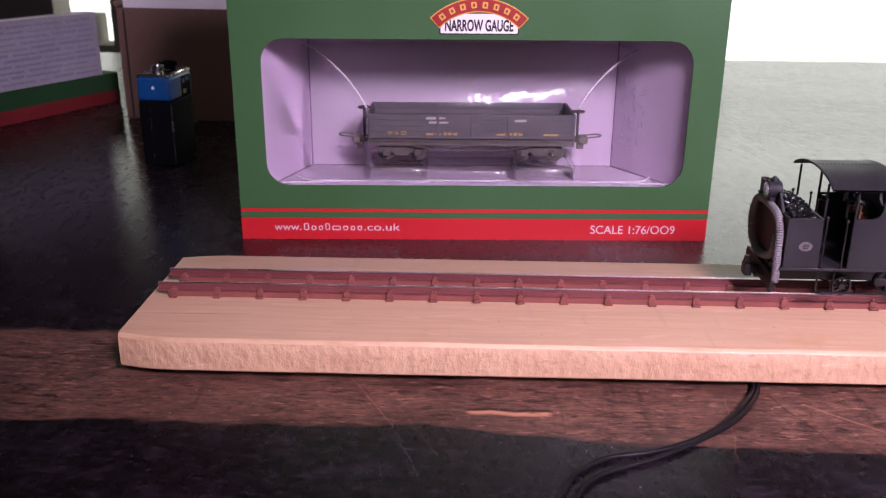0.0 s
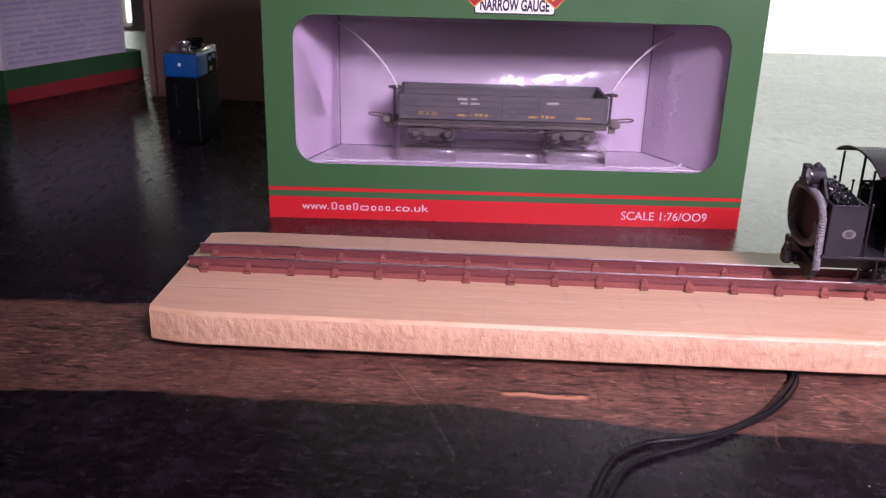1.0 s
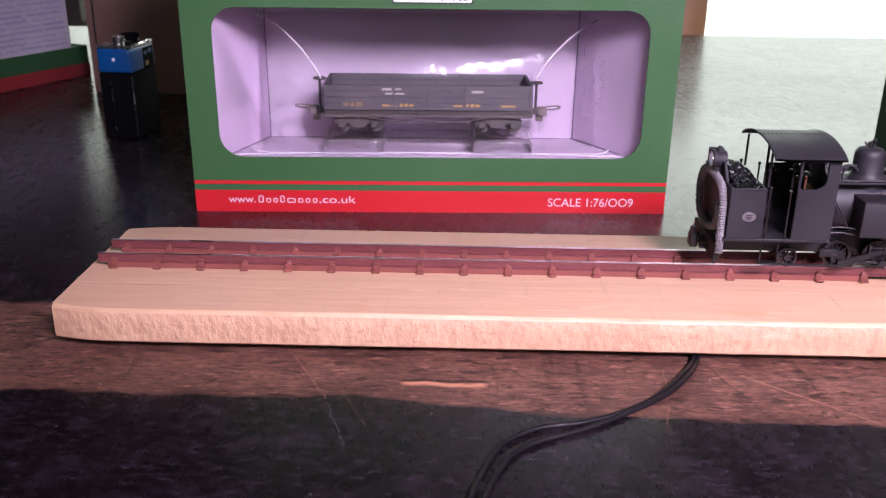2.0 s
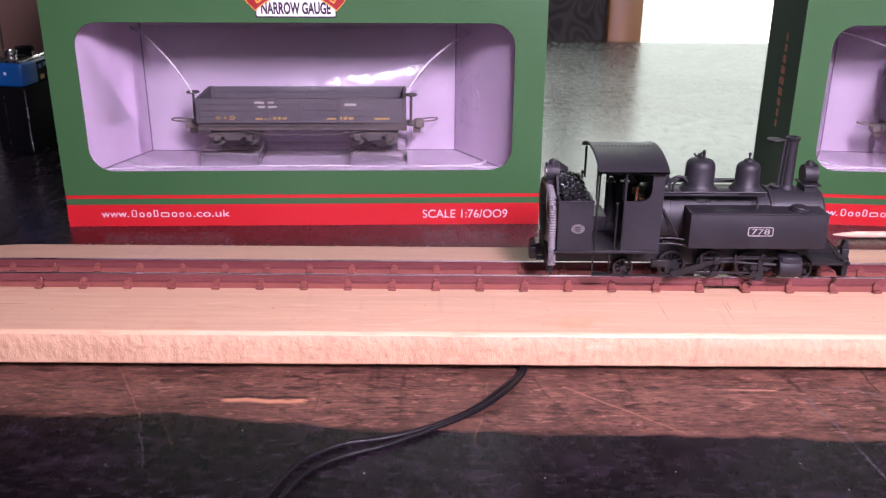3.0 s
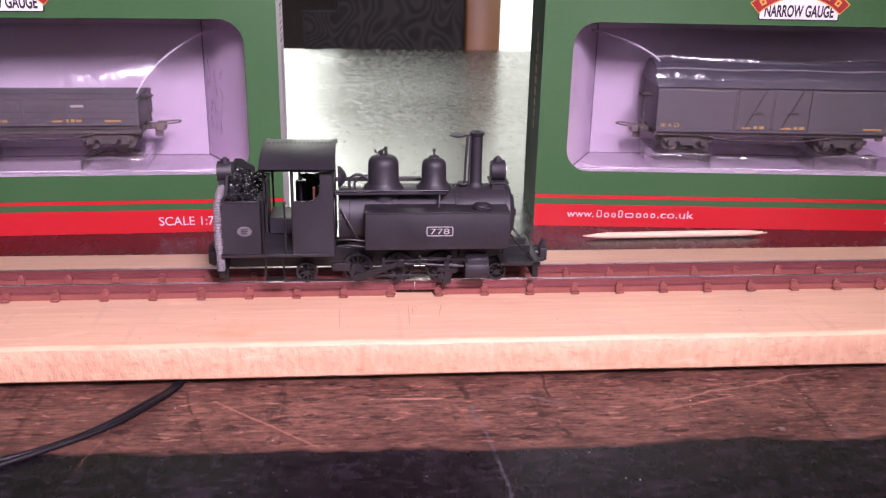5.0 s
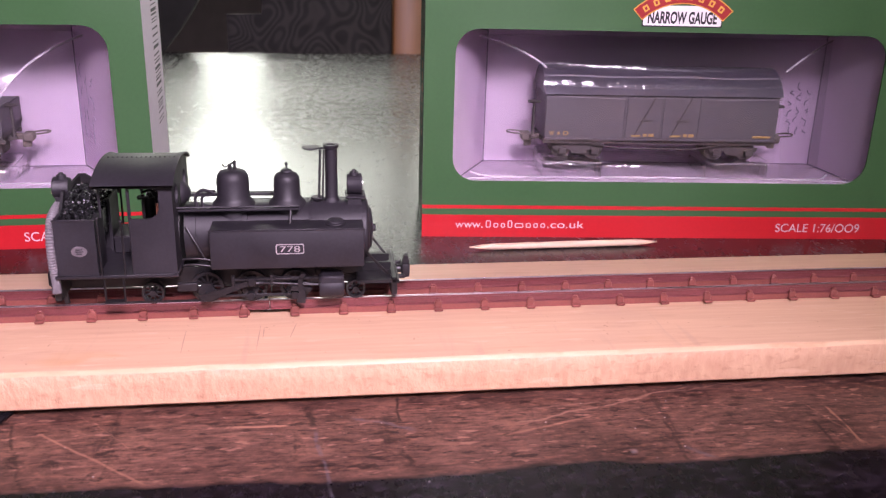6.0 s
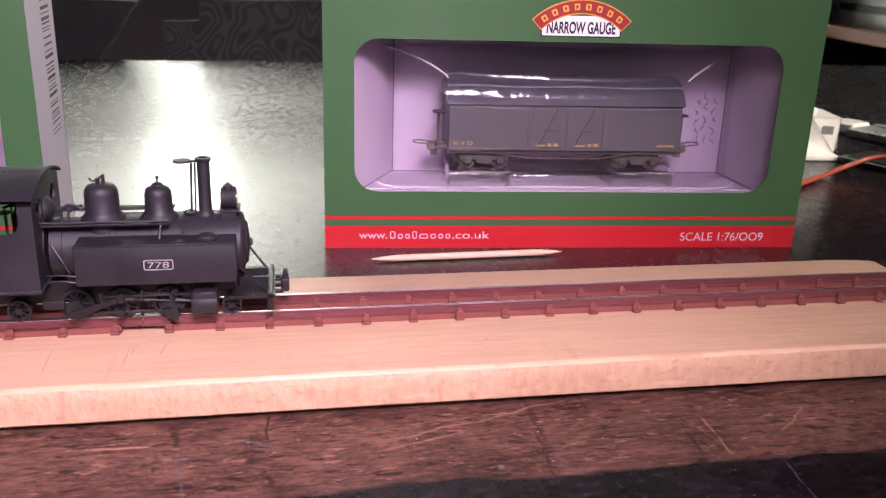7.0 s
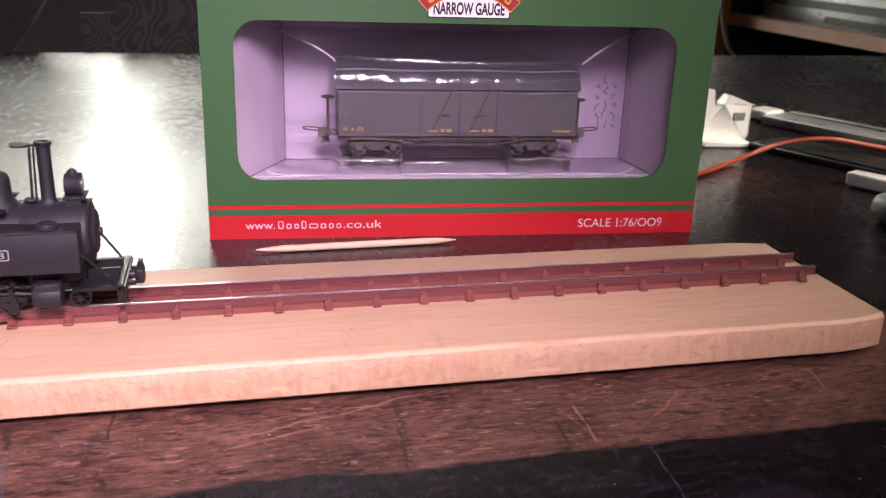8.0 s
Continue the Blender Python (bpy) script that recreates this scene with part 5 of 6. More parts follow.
# backhead and its fittings
bm = lathe(bmesh.new(), (17.30, YC, 3.02), [(0.05, 0), (0.66, 0.0), (0.70, 0.04), (0.70, 0.30)], "x", 28)
backhead = lp("backhead", bm, LOCO_DARK, label="boiler end inside the cab")
lathe_bm = lathe(bmesh.new(), (17.22, YC, 2.80), [(0.22, 0), (0.24, 0.03), (0.24, 0.08)], "x", 18)
lp("fire_door", lathe_bm, GEAR, backhead)
for y, z in ((YC - 0.35, 3.42), (YC + 0.1, 3.52), (YC + 0.4, 3.4)):
    lp("gauge", lathe(bmesh.new(), (17.18, y, z), [(0.08, 0), (0.1, 0.02), (0.1, 0.12)], "x", 14), BRASS, backhead, "small brass gauge")
lp("pipe", rod(bmesh.new(), (17.12, YC - 0.40, 3.40), (17.12, YC - 0.40, 3.72), 0.03, seg=8), COPPER, backhead, "copper pipe")
lp("regulator", tube(bmesh.new(), spline([(17.2, YC, 3.75), (17.0, YC - 0.3, 4.0), (16.85, YC - 0.55, 4.02)], 5), 0.03, 8), STEEL, backhead, "bright steel lever")
bm = lathe(bmesh.new(), (16.82, YC - 0.35, 3.86), [(0.03, -0.02), (0.12, -0.02), (0.12, 0.02), (0.03, 0.02)], "z", 14)
rod(bm, (16.82, YC - 0.35, 3.4), (16.82, YC - 0.35, 3.92), 0.035, seg=8)
lp("valve", bm, GEAR, backhead)
bm = rod(bmesh.new(), (16.72, YF - 0.3, 2.26), (16.72, YF - 0.3, 3.5), 0.13, seg=14)
rod(bm, (16.72, YF - 0.3, 3.5), (16.72, YF - 0.3, 3.62), 0.09, 0.05, seg=14)
lp("lubricator", bm, GEAR, backhead, "upright cylinder in the cab")
lp("cab_floor_box", box(bmesh.new(), 16.0, 16.55, YC + 0.15, YF - 0.1, 2.392, 2.80, 0.03), LOCO, label="low locker on the cab floor")

# boiler, smokebox and mountings
bm = lathe(bmesh.new(), (17.68, YC, 2.95), [(0.30, 0), (0.66, 0.0), (0.66, 0.25), (0.645, 0.26), (0.645, 1.25), (0.66, 1.26), (0.66, 1.36), (0.645, 1.37), (0.645, 2.75), (0.30, 2.75)], "x", 40)
boiler = lp("boiler", bm, label="round grey boiler with bands")
bm = lathe(bmesh.new(), (20.40, YC, 2.95), [(0.3, 0), (0.69, 0.0), (0.70, 0.03), (0.70, 1.28), (0.66, 1.33), (0.50, 1.36), (0.45, 1.42), (0.10, 1.46), (0.08, 1.52), (0.02, 1.53)], "x", 40)
smokebox = lp("smokebox", bm, label="grey smokebox with a round front door")
bm = bmesh.new()
for k in range(22):
    a = radians(-100 + 200 * k / 21)
    for x in (20.46, 21.58):
        bmesh.ops.create_icosphere(bm, subdivisions=1, radius=0.02, matrix=Matrix.Translation((x, YC - 0.70 * math.sin(a), 2.95 + 0.70 * math.cos(a))))
lp("rivets", bm, LOCO, smokebox)
lp("saddle", box(bmesh.new(), 20.5, 21.6, YC - 0.4, YC + 0.4, 1.95, 2.5, 0.04), LOCO_DARK)

dome = [(0.50, -0.42), (0.50, -0.10), (0.46, 0.0), (0.40, 0.06), (0.365, 0.12), (0.36, 0.52), (0.345, 0.62), (0.29, 0.70), (0.20, 0.735), (0.10, 0.745)]
d1 = lp("steam_dome", lathe(bmesh.new(), (18.73, YC, 3.63), dome, "z", 36), label="round-topped grey dome with safety valves")
bm = rod(bmesh.new(), (18.68, YC, 4.36), (18.68, YC, 4.50), 0.05, seg=10)
rod(bm, (18.79, YC + 0.02, 4.36), (18.79, YC + 0.02, 4.46), 0.055, 0.035, seg=10)
rod(bm, (18.79, YC + 0.02, 4.46), (18.79, YC + 0.02, 4.58), 0.04, seg=10)
tube(bm, spline([(18.66, YC, 4.47), (18.58, YC - 0.05, 4.44), (18.52, YC - 0.07, 4.52)], 4), 0.022, 6)
tube(bm, spline([(18.70, YC, 4.49), (18.75, YC - 0.04, 4.53), (18.81, YC - 0.06, 4.50)], 4), 0.022, 6)
lp("safety_valve", bm, GEAR, d1)
d2 = lp("sand_dome", lathe(bmesh.new(), (19.92, YC, 3.63), [(0.44, -0.42), (0.44, -0.10), (0.40, 0.0), (0.345, 0.06), (0.30, 0.12), (0.292, 0.47), (0.28, 0.56), (0.235, 0.63), (0.16, 0.665), (0.13, 0.68), (0.12, 0.72), (0.05, 0.75)], "z", 36), label="grey sand dome with a stepped lid")
bm = rod(bmesh.new(), (19.92, YC, 4.36), (19.92, YC, 4.46), 0.022, seg=8)
bmesh.ops.create_icosphere(bm, subdivisions=2, radius=0.042, matrix=Matrix.Translation((19.92, YC, 4.49)))
lp("knob", bm, LOCO, d2)
chim = [(0.26, -0.35), (0.26, -0.02), (0.20, 0.03), (0.155, 0.09), (0.145, 0.14), (0.138, 0.7), (0.140, 1.24), (0.175, 1.26), (0.180, 1.31), (0.155, 1.33), (0.105, 1.33), (0.100, 1.0), (0.02, 1.0)]
ch = lp("chimney", lathe(bmesh.new(), (20.92, YC, 3.60), chim, "z", 28), label="tall thin grey chimney")
bm = lathe(bmesh.new(), (20.47, YC - 0.02, 4.86), [(0.03, -0.03), (0.17, -0.03), (0.20, 0.0), (0.19, 0.02), (0.03, 0.03)], "z", 24)
box(bm, 20.62, 20.86, YC - 0.04, YC + 0.02, 4.82, 4.87, 0.01)
lp("spark_lid", bm, LOCO, ch, "round hinged chimney lid")
bm = rod(bmesh.new(), (20.68, YC - 0.14, 4.84), (20.63, YC - 0.16, 3.68), 0.03, seg=8)
rod(bm, (20.76, YC - 0.16, 4.84), (20.72, YC - 0.18, 3.70), 0.022, seg=8)
lathe(bm, (20.60, YC - 0.08, 3.70), [(0.02, -0.05), (0.10, -0.05), (0.15, 0.02), (0.14, 0.04), (0.02, 0.05)], "z", 18)
lp("lid_rod", bm, LOCO, ch)
# running pipes and handrails beside the boiler
for s in (-1, 1):
    y = YC + s * 0.60
    bm = box(bmesh.new(), 17.58, 20.18, y - 0.10, y + 0.10, 3.60, 3.675, 0.02)
    lp("side_shelf", bm, LOCO, boiler, "narrow grey pipe shelf")
    zr = 3.715 if s < 0 else 3.64
    bm = rod(bmesh.new(), (17.58, YC + s * 0.72, zr), (20.2, YC + s * 0.72, zr), 0.022, seg=8)
    for x in (18.1, 19.1, 20.1):
        rod(bm, (x, YC + s * 0.6, 3.60), (x, YC + s * 0.72, zr), 0.02, seg=6)
    lp("handrail", bm, LOCO, boiler)
    bm = rod(bmesh.new(), (20.02, YC + s * 0.62, 3.7), (19.98, YC + s * 0.78, 3.30), 0.03, seg=8)
    lp("sand_pipe", bm, GEAR, boiler)
    lp("feed_pipe", tube(bmesh.new(), spline([(17.72, YC + s * 0.68, 3.3), (17.95, YC + s * 0.80, 2.9), (18.15, YC + s * 0.86, 2.55), (18.32, YC + s * 0.86, 2.44)], 6), 0.022, 8), GEAR, boiler)
    for z, x1 in ((2.60, 18.3), (2.46, 18.28)):
        lp("injector_pipe", tube(bmesh.new(), spline([(17.66, YC + s * 0.92, z), (17.95, YC + s * 0.95, z + 0.02), (x1, YC + s * 0.95, z - 0.03)], 5), 0.024, 8), GEAR, boiler)
bm = tube(bmesh.new(), spline([(17.98, YC - 0.3, 3.52), (17.93, YC - 0.3, 3.80), (18.05, YC - 0.3, 3.97), (18.22, YC - 0.3, 3.97), (18.36, YC - 0.3, 3.86)], 6), 0.035, 8)
tube(bm, spline([(18.1, YC - 0.2, 3.52), (18.05, YC - 0.2, 3.74), (18.15, YC - 0.2, 3.86), (18.36, YC - 0.2, 3.95)], 6), 0.03, 8)
lp("whistle_pipe", bm, LOCO, boiler)
lp("cab_vent", lathe(bmesh.new(), (17.68, YC - 0.45, 3.98), [(0.26, 0.0), (0.24, 0.05), (0.12, 0.16), (0.03, 0.19)], "x", 20), LOCO)

# side tanks
for s in (-1, 1):
    ya, yb = (YN, YC - 0.36) if s < 0 else (YC + 0.36, YF)
    tank = lp("side_tank", box(bmesh.new(), 18.28, 21.60, ya, yb, 2.44, 3.335, 0.035, 2), label="long grey side tank with beading and rivets")
    bm = box(bmesh.new(), 18.27, 21.61, (ya - 0.012) if s < 0 else (yb - 0.015), (ya + 0.015) if s < 0 else (yb + 0.012), 3.30, 3.345, 0.01)
    lp("beading", bm, LOCO, tank)
    bm = lathe(bmesh.new(), (20.98, YC + s * 0.85, 3.335), [(0.23, -0.01), (0.24, 0.03), (0.22, 0.05), (0.19, 0.055), (0.18, 0.09), (0.05, 0.12)], "z", 24)
    lp("filler_cap", bm, LOCO, tank, "round tank filler lid")
    if s < 0:
        plate = lp("number_plate", slab(bmesh.new(), rounded(19.68, 20.29, 2.775, 3.005, 0.04, 3), "y", YN - 0.014, YN - 0.001, holes=[rounded(19.70, 20.27, 2.795, 2.985, 0.03, 3)]), PLATE, tank, "bright rim of the painted plate", smooth=False)
        bm = letters("778", 0.135, 0.44, pose(19.765, YN - 0.002, 2.823) @ UPRIGHT, 0.008)
        lp("numerals", bm, PLATE, plate, "bright metal numerals", smooth=False)
for s in (-1, 1):
    lp("tank_stay", rod(bmesh.new(), (21.62, YC + s * 1.0, 2.75), (22.2, YC + s * 0.75, 2.02), 0.03, seg=8), GEAR)

# headlamps
for x, s, z in ((21.43, 1, 4.0), (15.08, -1, 4.0)):
    big = 0.235 if s > 0 else 0.225
    bm = lathe(bmesh.new(), (x - s * 0.16, YC, z), [(0.05, 0), (big * 0.96, 0.0), (big, 0.03), (big, 0.26), (big * 1.06, 0.28), (big * 1.06, 0.33), (big * 0.9, 0.34)] if s > 0 else [(big * 0.9, -0.34), (big * 1.06, -0.33), (big * 1.06, -0.28), (big, -0.26), (big, -0.03), (big * 0.96, 0.0), (0.05, 0.0)], "x", 26)
    lamp = lp("headlamp", bm, label="round grey oil headlamp")
    bm = rod(bmesh.new(), (x, YC, z + big - 0.02), (x, YC, z + big + 0.06), 0.11, 0.10, seg=14)
    rod(bm, (x, YC, z + big + 0.06), (x, YC, z + big + 0.11), 0.06, 0.045, seg=12)
    lp("lamp_top", bm, LOCO, lamp)
    lp("lens", lathe(bmesh.new(), (x + s * 0.185, YC, z), [(0.02, -0.006), (big * 0.85, -0.006), (big * 0.85, 0.006), (0.02, 0.006)], "x", 24), STEEL, lamp, "silvery lamp glass")
    if s > 0:
        bm = slab(bmesh.new(), [(21.27, 3.45), (21.60, 3.45), (21.58, 3.78), (21.29, 3.78)], "y", YC - 0.26, YC + 0.26)
        box(bm, 21.23, 21.68, YC - 0.30, YC + 0.30, 3.73, 3.79, 0.015)
    else:
        bm = slab(bmesh.new(), [(15.0, 3.6), (15.2, 3.6), (15.2, 3.84), (14.95, 3.84)], "y", YC - 0.2, YC + 0.2)
    lp("lamp_bracket", bm, LOCO, lamp)

# hose looped over the bunker's back
loop = [(15.02, YN + 0.10, 1.96), (15.02, YN + 0.13, 2.25), (15.0, YN + 0.12, 2.7), (15.0, YN + 0.16, 3.2), (15.0, YN + 0.42, 3.55), (15.0, YC - 0.1, 3.66), (15.0, YC + 0.7, 3.6), (15.0, YF - 0.2, 3.3), (15.0, YF - 0.12, 2.9), (15.0, YF - 0.35, 2.45), (15.0, YC + 0.2, 2.28), (15.0, YC - 0.5, 2.45), (14.97, YN + 0.35, 2.75), (14.97, YN + 0.25, 3.1)]
lp("hose", tube(bmesh.new(), spline(loop, 16), 0.085, 10, rib=0.018), HOSE, label="grey ribbed suction hose looped on the bunker")
lp("hose_bracket", box(bmesh.new(), 14.98, 15.13, YC - 0.9, YC - 0.1, 3.50, 3.58, 0.015), LOCO_DARK)

# wheels
def spoked(bm, x, y, r, n):
    z = HEAD + r
    t = 0.07
    lathe(bm, (x, y, z), [(r * 0.80, -t), (r, -t), (r, t), (r * 0.80, t), (r * 0.80, -t)], "y", 30, caps=False)
    for k in range(n):
        a = 2 * math.pi * k / n
        rod(bm, (x + 0.05 * math.cos(a), y, z + 0.05 * math.sin(a)), (x + r * 0.84 * math.cos(a), y, z + r * 0.84 * math.sin(a)), 0.026, seg=6)
    lathe(bm, (x, y, z), [(0.03, -0.10), (0.075, -0.10), (0.085, 0.1), (0.03, 0.1)], "y", 14)


for x, r, n in ((16.90, 0.25, 9), (18.10, 0.36, 12), (19.08, 0.36, 12), (20.06, 0.36, 12), (21.43, 0.22, 8)):
    bm = bmesh.new()
    for y in (YC - 0.48, YC + 0.48):
        spoked(bm, x, y, r, n)
    rod(bm, (x, YC - 0.5, HEAD + r), (x, YC + 0.5, HEAD + r), 0.06, seg=10)
    lp("wheelset", bm, GEAR, label="spoked driving wheels" if r > 0.3 else "small spoked carrying wheels")

# cylinders, rods and valve gear on both sides
for s in (-1, 1):
    y = YC + s * 0.92
    bm = lathe(bmesh.new(), (20.60, y, 1.90), [(0.05, 0), (0.25, 0.0), (0.27, 0.03), (0.27, 0.52), (0.25, 0.55), (0.05, 0.56)], "x", 26)
    box(bm, 20.62, 21.14, y - 0.23, y + 0.23, 1.95, 2.20, 0.04)
    cyl = lp("cylinder", bm, LOCO, label="grey steam cylinder")
    bm = box(bmesh.new(), 18.72, 20.6, y - 0.045, y + 0.045, 2.07, 2.12, 0.01)
    box(bm, 18.72, 19.55, y - 0.045, y + 0.045, 1.98, 2.02, 0.01)
    box(bm, 18.68, 18.74, y - 0.06, y + 0.06, 1.96, 2.18, 0.01)
    box(bm, 19.52, 19.58, y - 0.06, y + 0.06, 1.96, 2.20, 0.01)
    box(bm, 19.02, 19.2, y - 0.08, y + 0.08, 1.94, 2.14, 0.02)
    lp("slide_bar", bm, GEAR, label="grey crosshead and slide bars")
    bm = box(bmesh.new(), 18.02, 20.14, y + s * -0.06 - 0.02, y + s * -0.06 + 0.02, 1.655, 1.725, 0.01)
    for x in (18.10, 19.08, 20.06):
        rod(bm, (x, y - s * 0.12, 1.69), (x, y + s * 0.03, 1.69), 0.085, seg=14)
    lp("coupling_rod", bm, GEAR)
    bm = slab(bmesh.new(), [(17.99, 1.66), (18.10, 1.60), (18.22, 1.63), (19.10, 1.98), (19.10, 2.06), (19.0, 2.06), (18.10, 1.78), (17.98, 1.74)], "y", y + s * 0.03 - 0.02, y + s * 0.03 + 0.02)
    lp("connecting_rod", bm, GEAR)
    for x in (18.10, 19.08, 20.06):
        bm = slab(bmesh.new(), [(x - 0.17, 1.60), (x + 0.10, 1.60), (x + 0.17, 1.78), (x + 0.10, 1.92), (x - 0.10, 1.92), (x - 0.20, 1.78)], "y", YC + s * 0.66 - 0.04, YC + s * 0.66 + 0.04)
        lp("crank", bm, GEAR)
    bm = slab(bmesh.new(), [(20.08, 1.52), (20.28, 1.50), (20.30, 1.66), (20.22, 2.02), (20.30, 2.20), (20.20, 2.22), (20.12, 2.05), (20.14, 1.70)], "y", y + s * 0.02 - 0.025, y + s * 0.02 + 0.025)
    rod(bm, (20.2, y, 2.12), (19.6, y, 2.14), 0.025, seg=6)
    rod(bm, (20.25, y, 1.98), (20.6, y, 1.93), 0.03, seg=8)
    slab(bm, [(19.95, 1.80), (20.4, 1.76), (20.45, 1.86), (19.98, 1.92)], "y", y - 0.02, y + 0.02)
    lp("valve_link", bm, GEAR, label="grey valve gear links")
    lp("piston_rod", rod(bmesh.new(), (19.2, y, 2.02), (20.6, y, 1.92), 0.03, seg=8), GEAR)
    bm = tube(bmesh.new(), [Vector(q) for q in ((16.02, y + s * 0.2, 2.31), (16.02, y + s * 0.2, 1.74), (16.42, y + s * 0.2, 1.74), (16.42, y + s * 0.2, 2.31))], 0.028, 6)
    box(bm, 16.0, 16.44, y + s * 0.2 - 0.1, y + s * 0.2 + 0.1, 1.72, 1.755, 0.01)
    lp("cab_step", bm, GEAR, label="bent wire cab step")
    lp("brake_rod", rod(bmesh.new(), (16.4, y + s * 0.1, 1.66), (18.0, y + s * 0.1, 1.66), 0.03, seg=6), GEAR)
    bm = box(bmesh.new(), 17.5, 17.95, y - 0.05, y + 0.05, 1.85, 2.05, 0.02)
    lp("hanger", bm, GEAR)

# ---- things at the back of the table ----
battery = thing("battery", (-5.95, 18.3, 0), "nine volt battery with a blue and black label", "battery", turn=84)
battery.scale = (0.92, 0.92, 0.92)
part("case", box(bmesh.new(), -1.3, 1.3, -0.82, 0.82, 0.0, 3.1, 0.14, 3), BATT_DARK, battery, "black lower label")
part("blue_band", box(bmesh.new(), -1.3, 1.3, -0.82, 0.82, 3.1, 4.22, 0.14, 3), BLUE, battery, "blue upper label")
part("dark_patch", box(bmesh.new(), 0.0, 1.1, -0.826, -0.8205, 3.12, 4.1), BATT_DARK, battery, "dark end of the label", smooth=False)
part("top_plate", box(bmesh.new(), -1.28, 1.28, -0.80, 0.80, 4.18, 4.36, 0.06), STEEL, battery, "steel top")
for x, r in ((-0.6, 0.30), (0.6, 0.42)):
    part("terminal", lathe(bmesh.new(), (x, 0, 4.36), [(r * 0.8, 0), (r * 0.8, 0.12), (r, 0.16), (r, 0.34), (r * 0.7, 0.34), (r * 0.6, 0.2), (0.02, 0.2)], "z", 16), STEEL if r < 0.4 else BATT_DARK, battery, "snap terminal")
part("seam", tube(bmesh.new(), [Vector((-1.27, -0.79, z)) for z in (0.12, 1.0, 2.0, 3.0)], 0.035, 8), STEEL, battery, "thin silver line along the edge")
part("seam", tube(bmesh.new(), [Vector((-1.297, 0.25, z)) for z in (0.2, 1.2, 2.9)], 0.012, 6), STEEL, battery, "thin silver line")
for x, z, w, m in ((0.15, 3.75, 0.28, BLUE), (0.55, 3.8, 0.4, BLUE), (0.2, 3.25, 0.35, FADED_YELLOW)):
    part("label_mark", box(bmesh.new(), x, x + w, -0.832, -0.8265, z, z + 0.2), m, battery, "small printed mark", smooth=False)
part("label_mark", box(bmesh.new(), -1.311, -1.3055, -0.06, 0.06, 3.66, 3.80), WHITE_PRINT, battery, "small printed mark", smooth=False)

carton = thing("cardboard_carton", (-7.6, 29.5, 0), "brown cardboard carton standing behind the battery", "carton", turn=-4)
for name, dims in (("front_wall", (-3.4, 4.6, -2.6, -2.45, 0, 5.9)), ("back_wall", (-3.4, 4.6, 4.4, 4.55, 0, 6.0)), ("side_wall", (-3.4, -3.25, -2.45, 4.4, 0, 5.9)), ("side_wall", (4.45, 4.6, -2.45, 4.4, 0, 5.9)), ("base", (-3.25, 4.45, -2.45, 4.4, 0, 0.15))):
    part(name, box(bmesh.new(), *dims, 0.03), KRAFT, carton)
part("crease", box(bmesh.new(), -3.05, -2.95, -2.615, -2.6005, 0.1, 5.8), BLACK_PRINT, carton, "dark crease near the corner", smooth=False)
part("flap", slab(bmesh.new(), [(-3.4, 5.9), (-3.62, 6.1), (-3.55, 6.2), (-3.25, 6.0)], "y", -2.5, 4.3), KRAFT, carton, "folded edge flap")
papers = thing("paper_bundle", (-8.4, 29.7, 0.15), "pale folded papers standing in the carton", "papers")
for k in range(9):
    part("sheet", box(bmesh.new(), -2.6, 4.0, -2.0 + 0.7 * k, -1.45 + 0.7 * k, 0.0, 6.2 + 0.25 * math.sin(k * 1.7), 0.06), CARD_WHITE, papers)

third = thing("printed_box", (-17.3, 23.6, 0), "product box with a pale printed face and red base band", "box", turn=66)
part("body", box(bmesh.new(), 0, 9.5, 0, 3.4, 0.0, 1.75, 0.03), GREEN_SHADED, third, "shade-darkened green card")
part("upper_body", box(bmesh.new(), 0, 8.3, 0, 0.9, 1.75, 5.3, 0.03), CARD_WHITE, third, "pale card")
# face and red band toned down, the box's shade put into their colours
part("pale_face", box(bmesh.new(), 0.02, 8.28, -0.012, -0.002, 1.77, 5.28), mat("pale_lilac_print", (0.36, 0.33, 0.39), 0.6, scale=30), third, "pale printed panel", smooth=False)
part("red_band", box(bmesh.new(), 0.0, 9.5, -0.012, -0.002, 0.02, 0.75), mat("shaded_red_print", (0.16, 0.010, 0.014), 0.55), third, "red printed band", smooth=False)
rng = random.Random(3)
violet = mat("violet_print", (0.26, 0.24, 0.35), 0.6)
for k in range(11):
    zz = 2.0 + 0.29 * k
    x = 0.3
    while x < 7.6:
        w = rng.uniform(0.5, 2.4)
        part("text_bar", box(bmesh.new(), x, min(8.0, x + w), -0.02, -0.0125, zz, zz + rng.choice((0.07, 0.10, 0.15))), violet, third, "plain violet text bar", smooth=False)
        x += w + rng.uniform(0.08, 0.35)

# clutter at the far end of the table
clip_ob = thing("white_connector", (48.2, 20.4, 0), "translucent white plastic connector block", "connector", turn=-8)
bm = slab(bmesh.new(), [(-1.3, 0.25), (1.05, 0.25), (1.22, 0.5), (1.18, 1.95), (0.1, 2.35), (-0.2, 1.95), (-0.55, 1.95), (-0.75, 2.6), (-1.15, 2.65)], "y", -0.45, 0.45)
bmesh.ops.bevel(bm, geom=bm.edges[:], offset=0.04, segments=2, affect="EDGES")
part("block", bm, WHITE_PLASTIC, clip_ob)
part("socket", box(bmesh.new(), 0.35, 0.95, -0.47, -0.3, 1.15, 1.55, 0.02), GREY_METAL, clip_ob, "grey metal socket")
part("tab", box(bmesh.new(), -1.25, 1.1, -1.3, 0.45, 0, 0.245, 0.05), WHITE_PLASTIC, clip_ob)

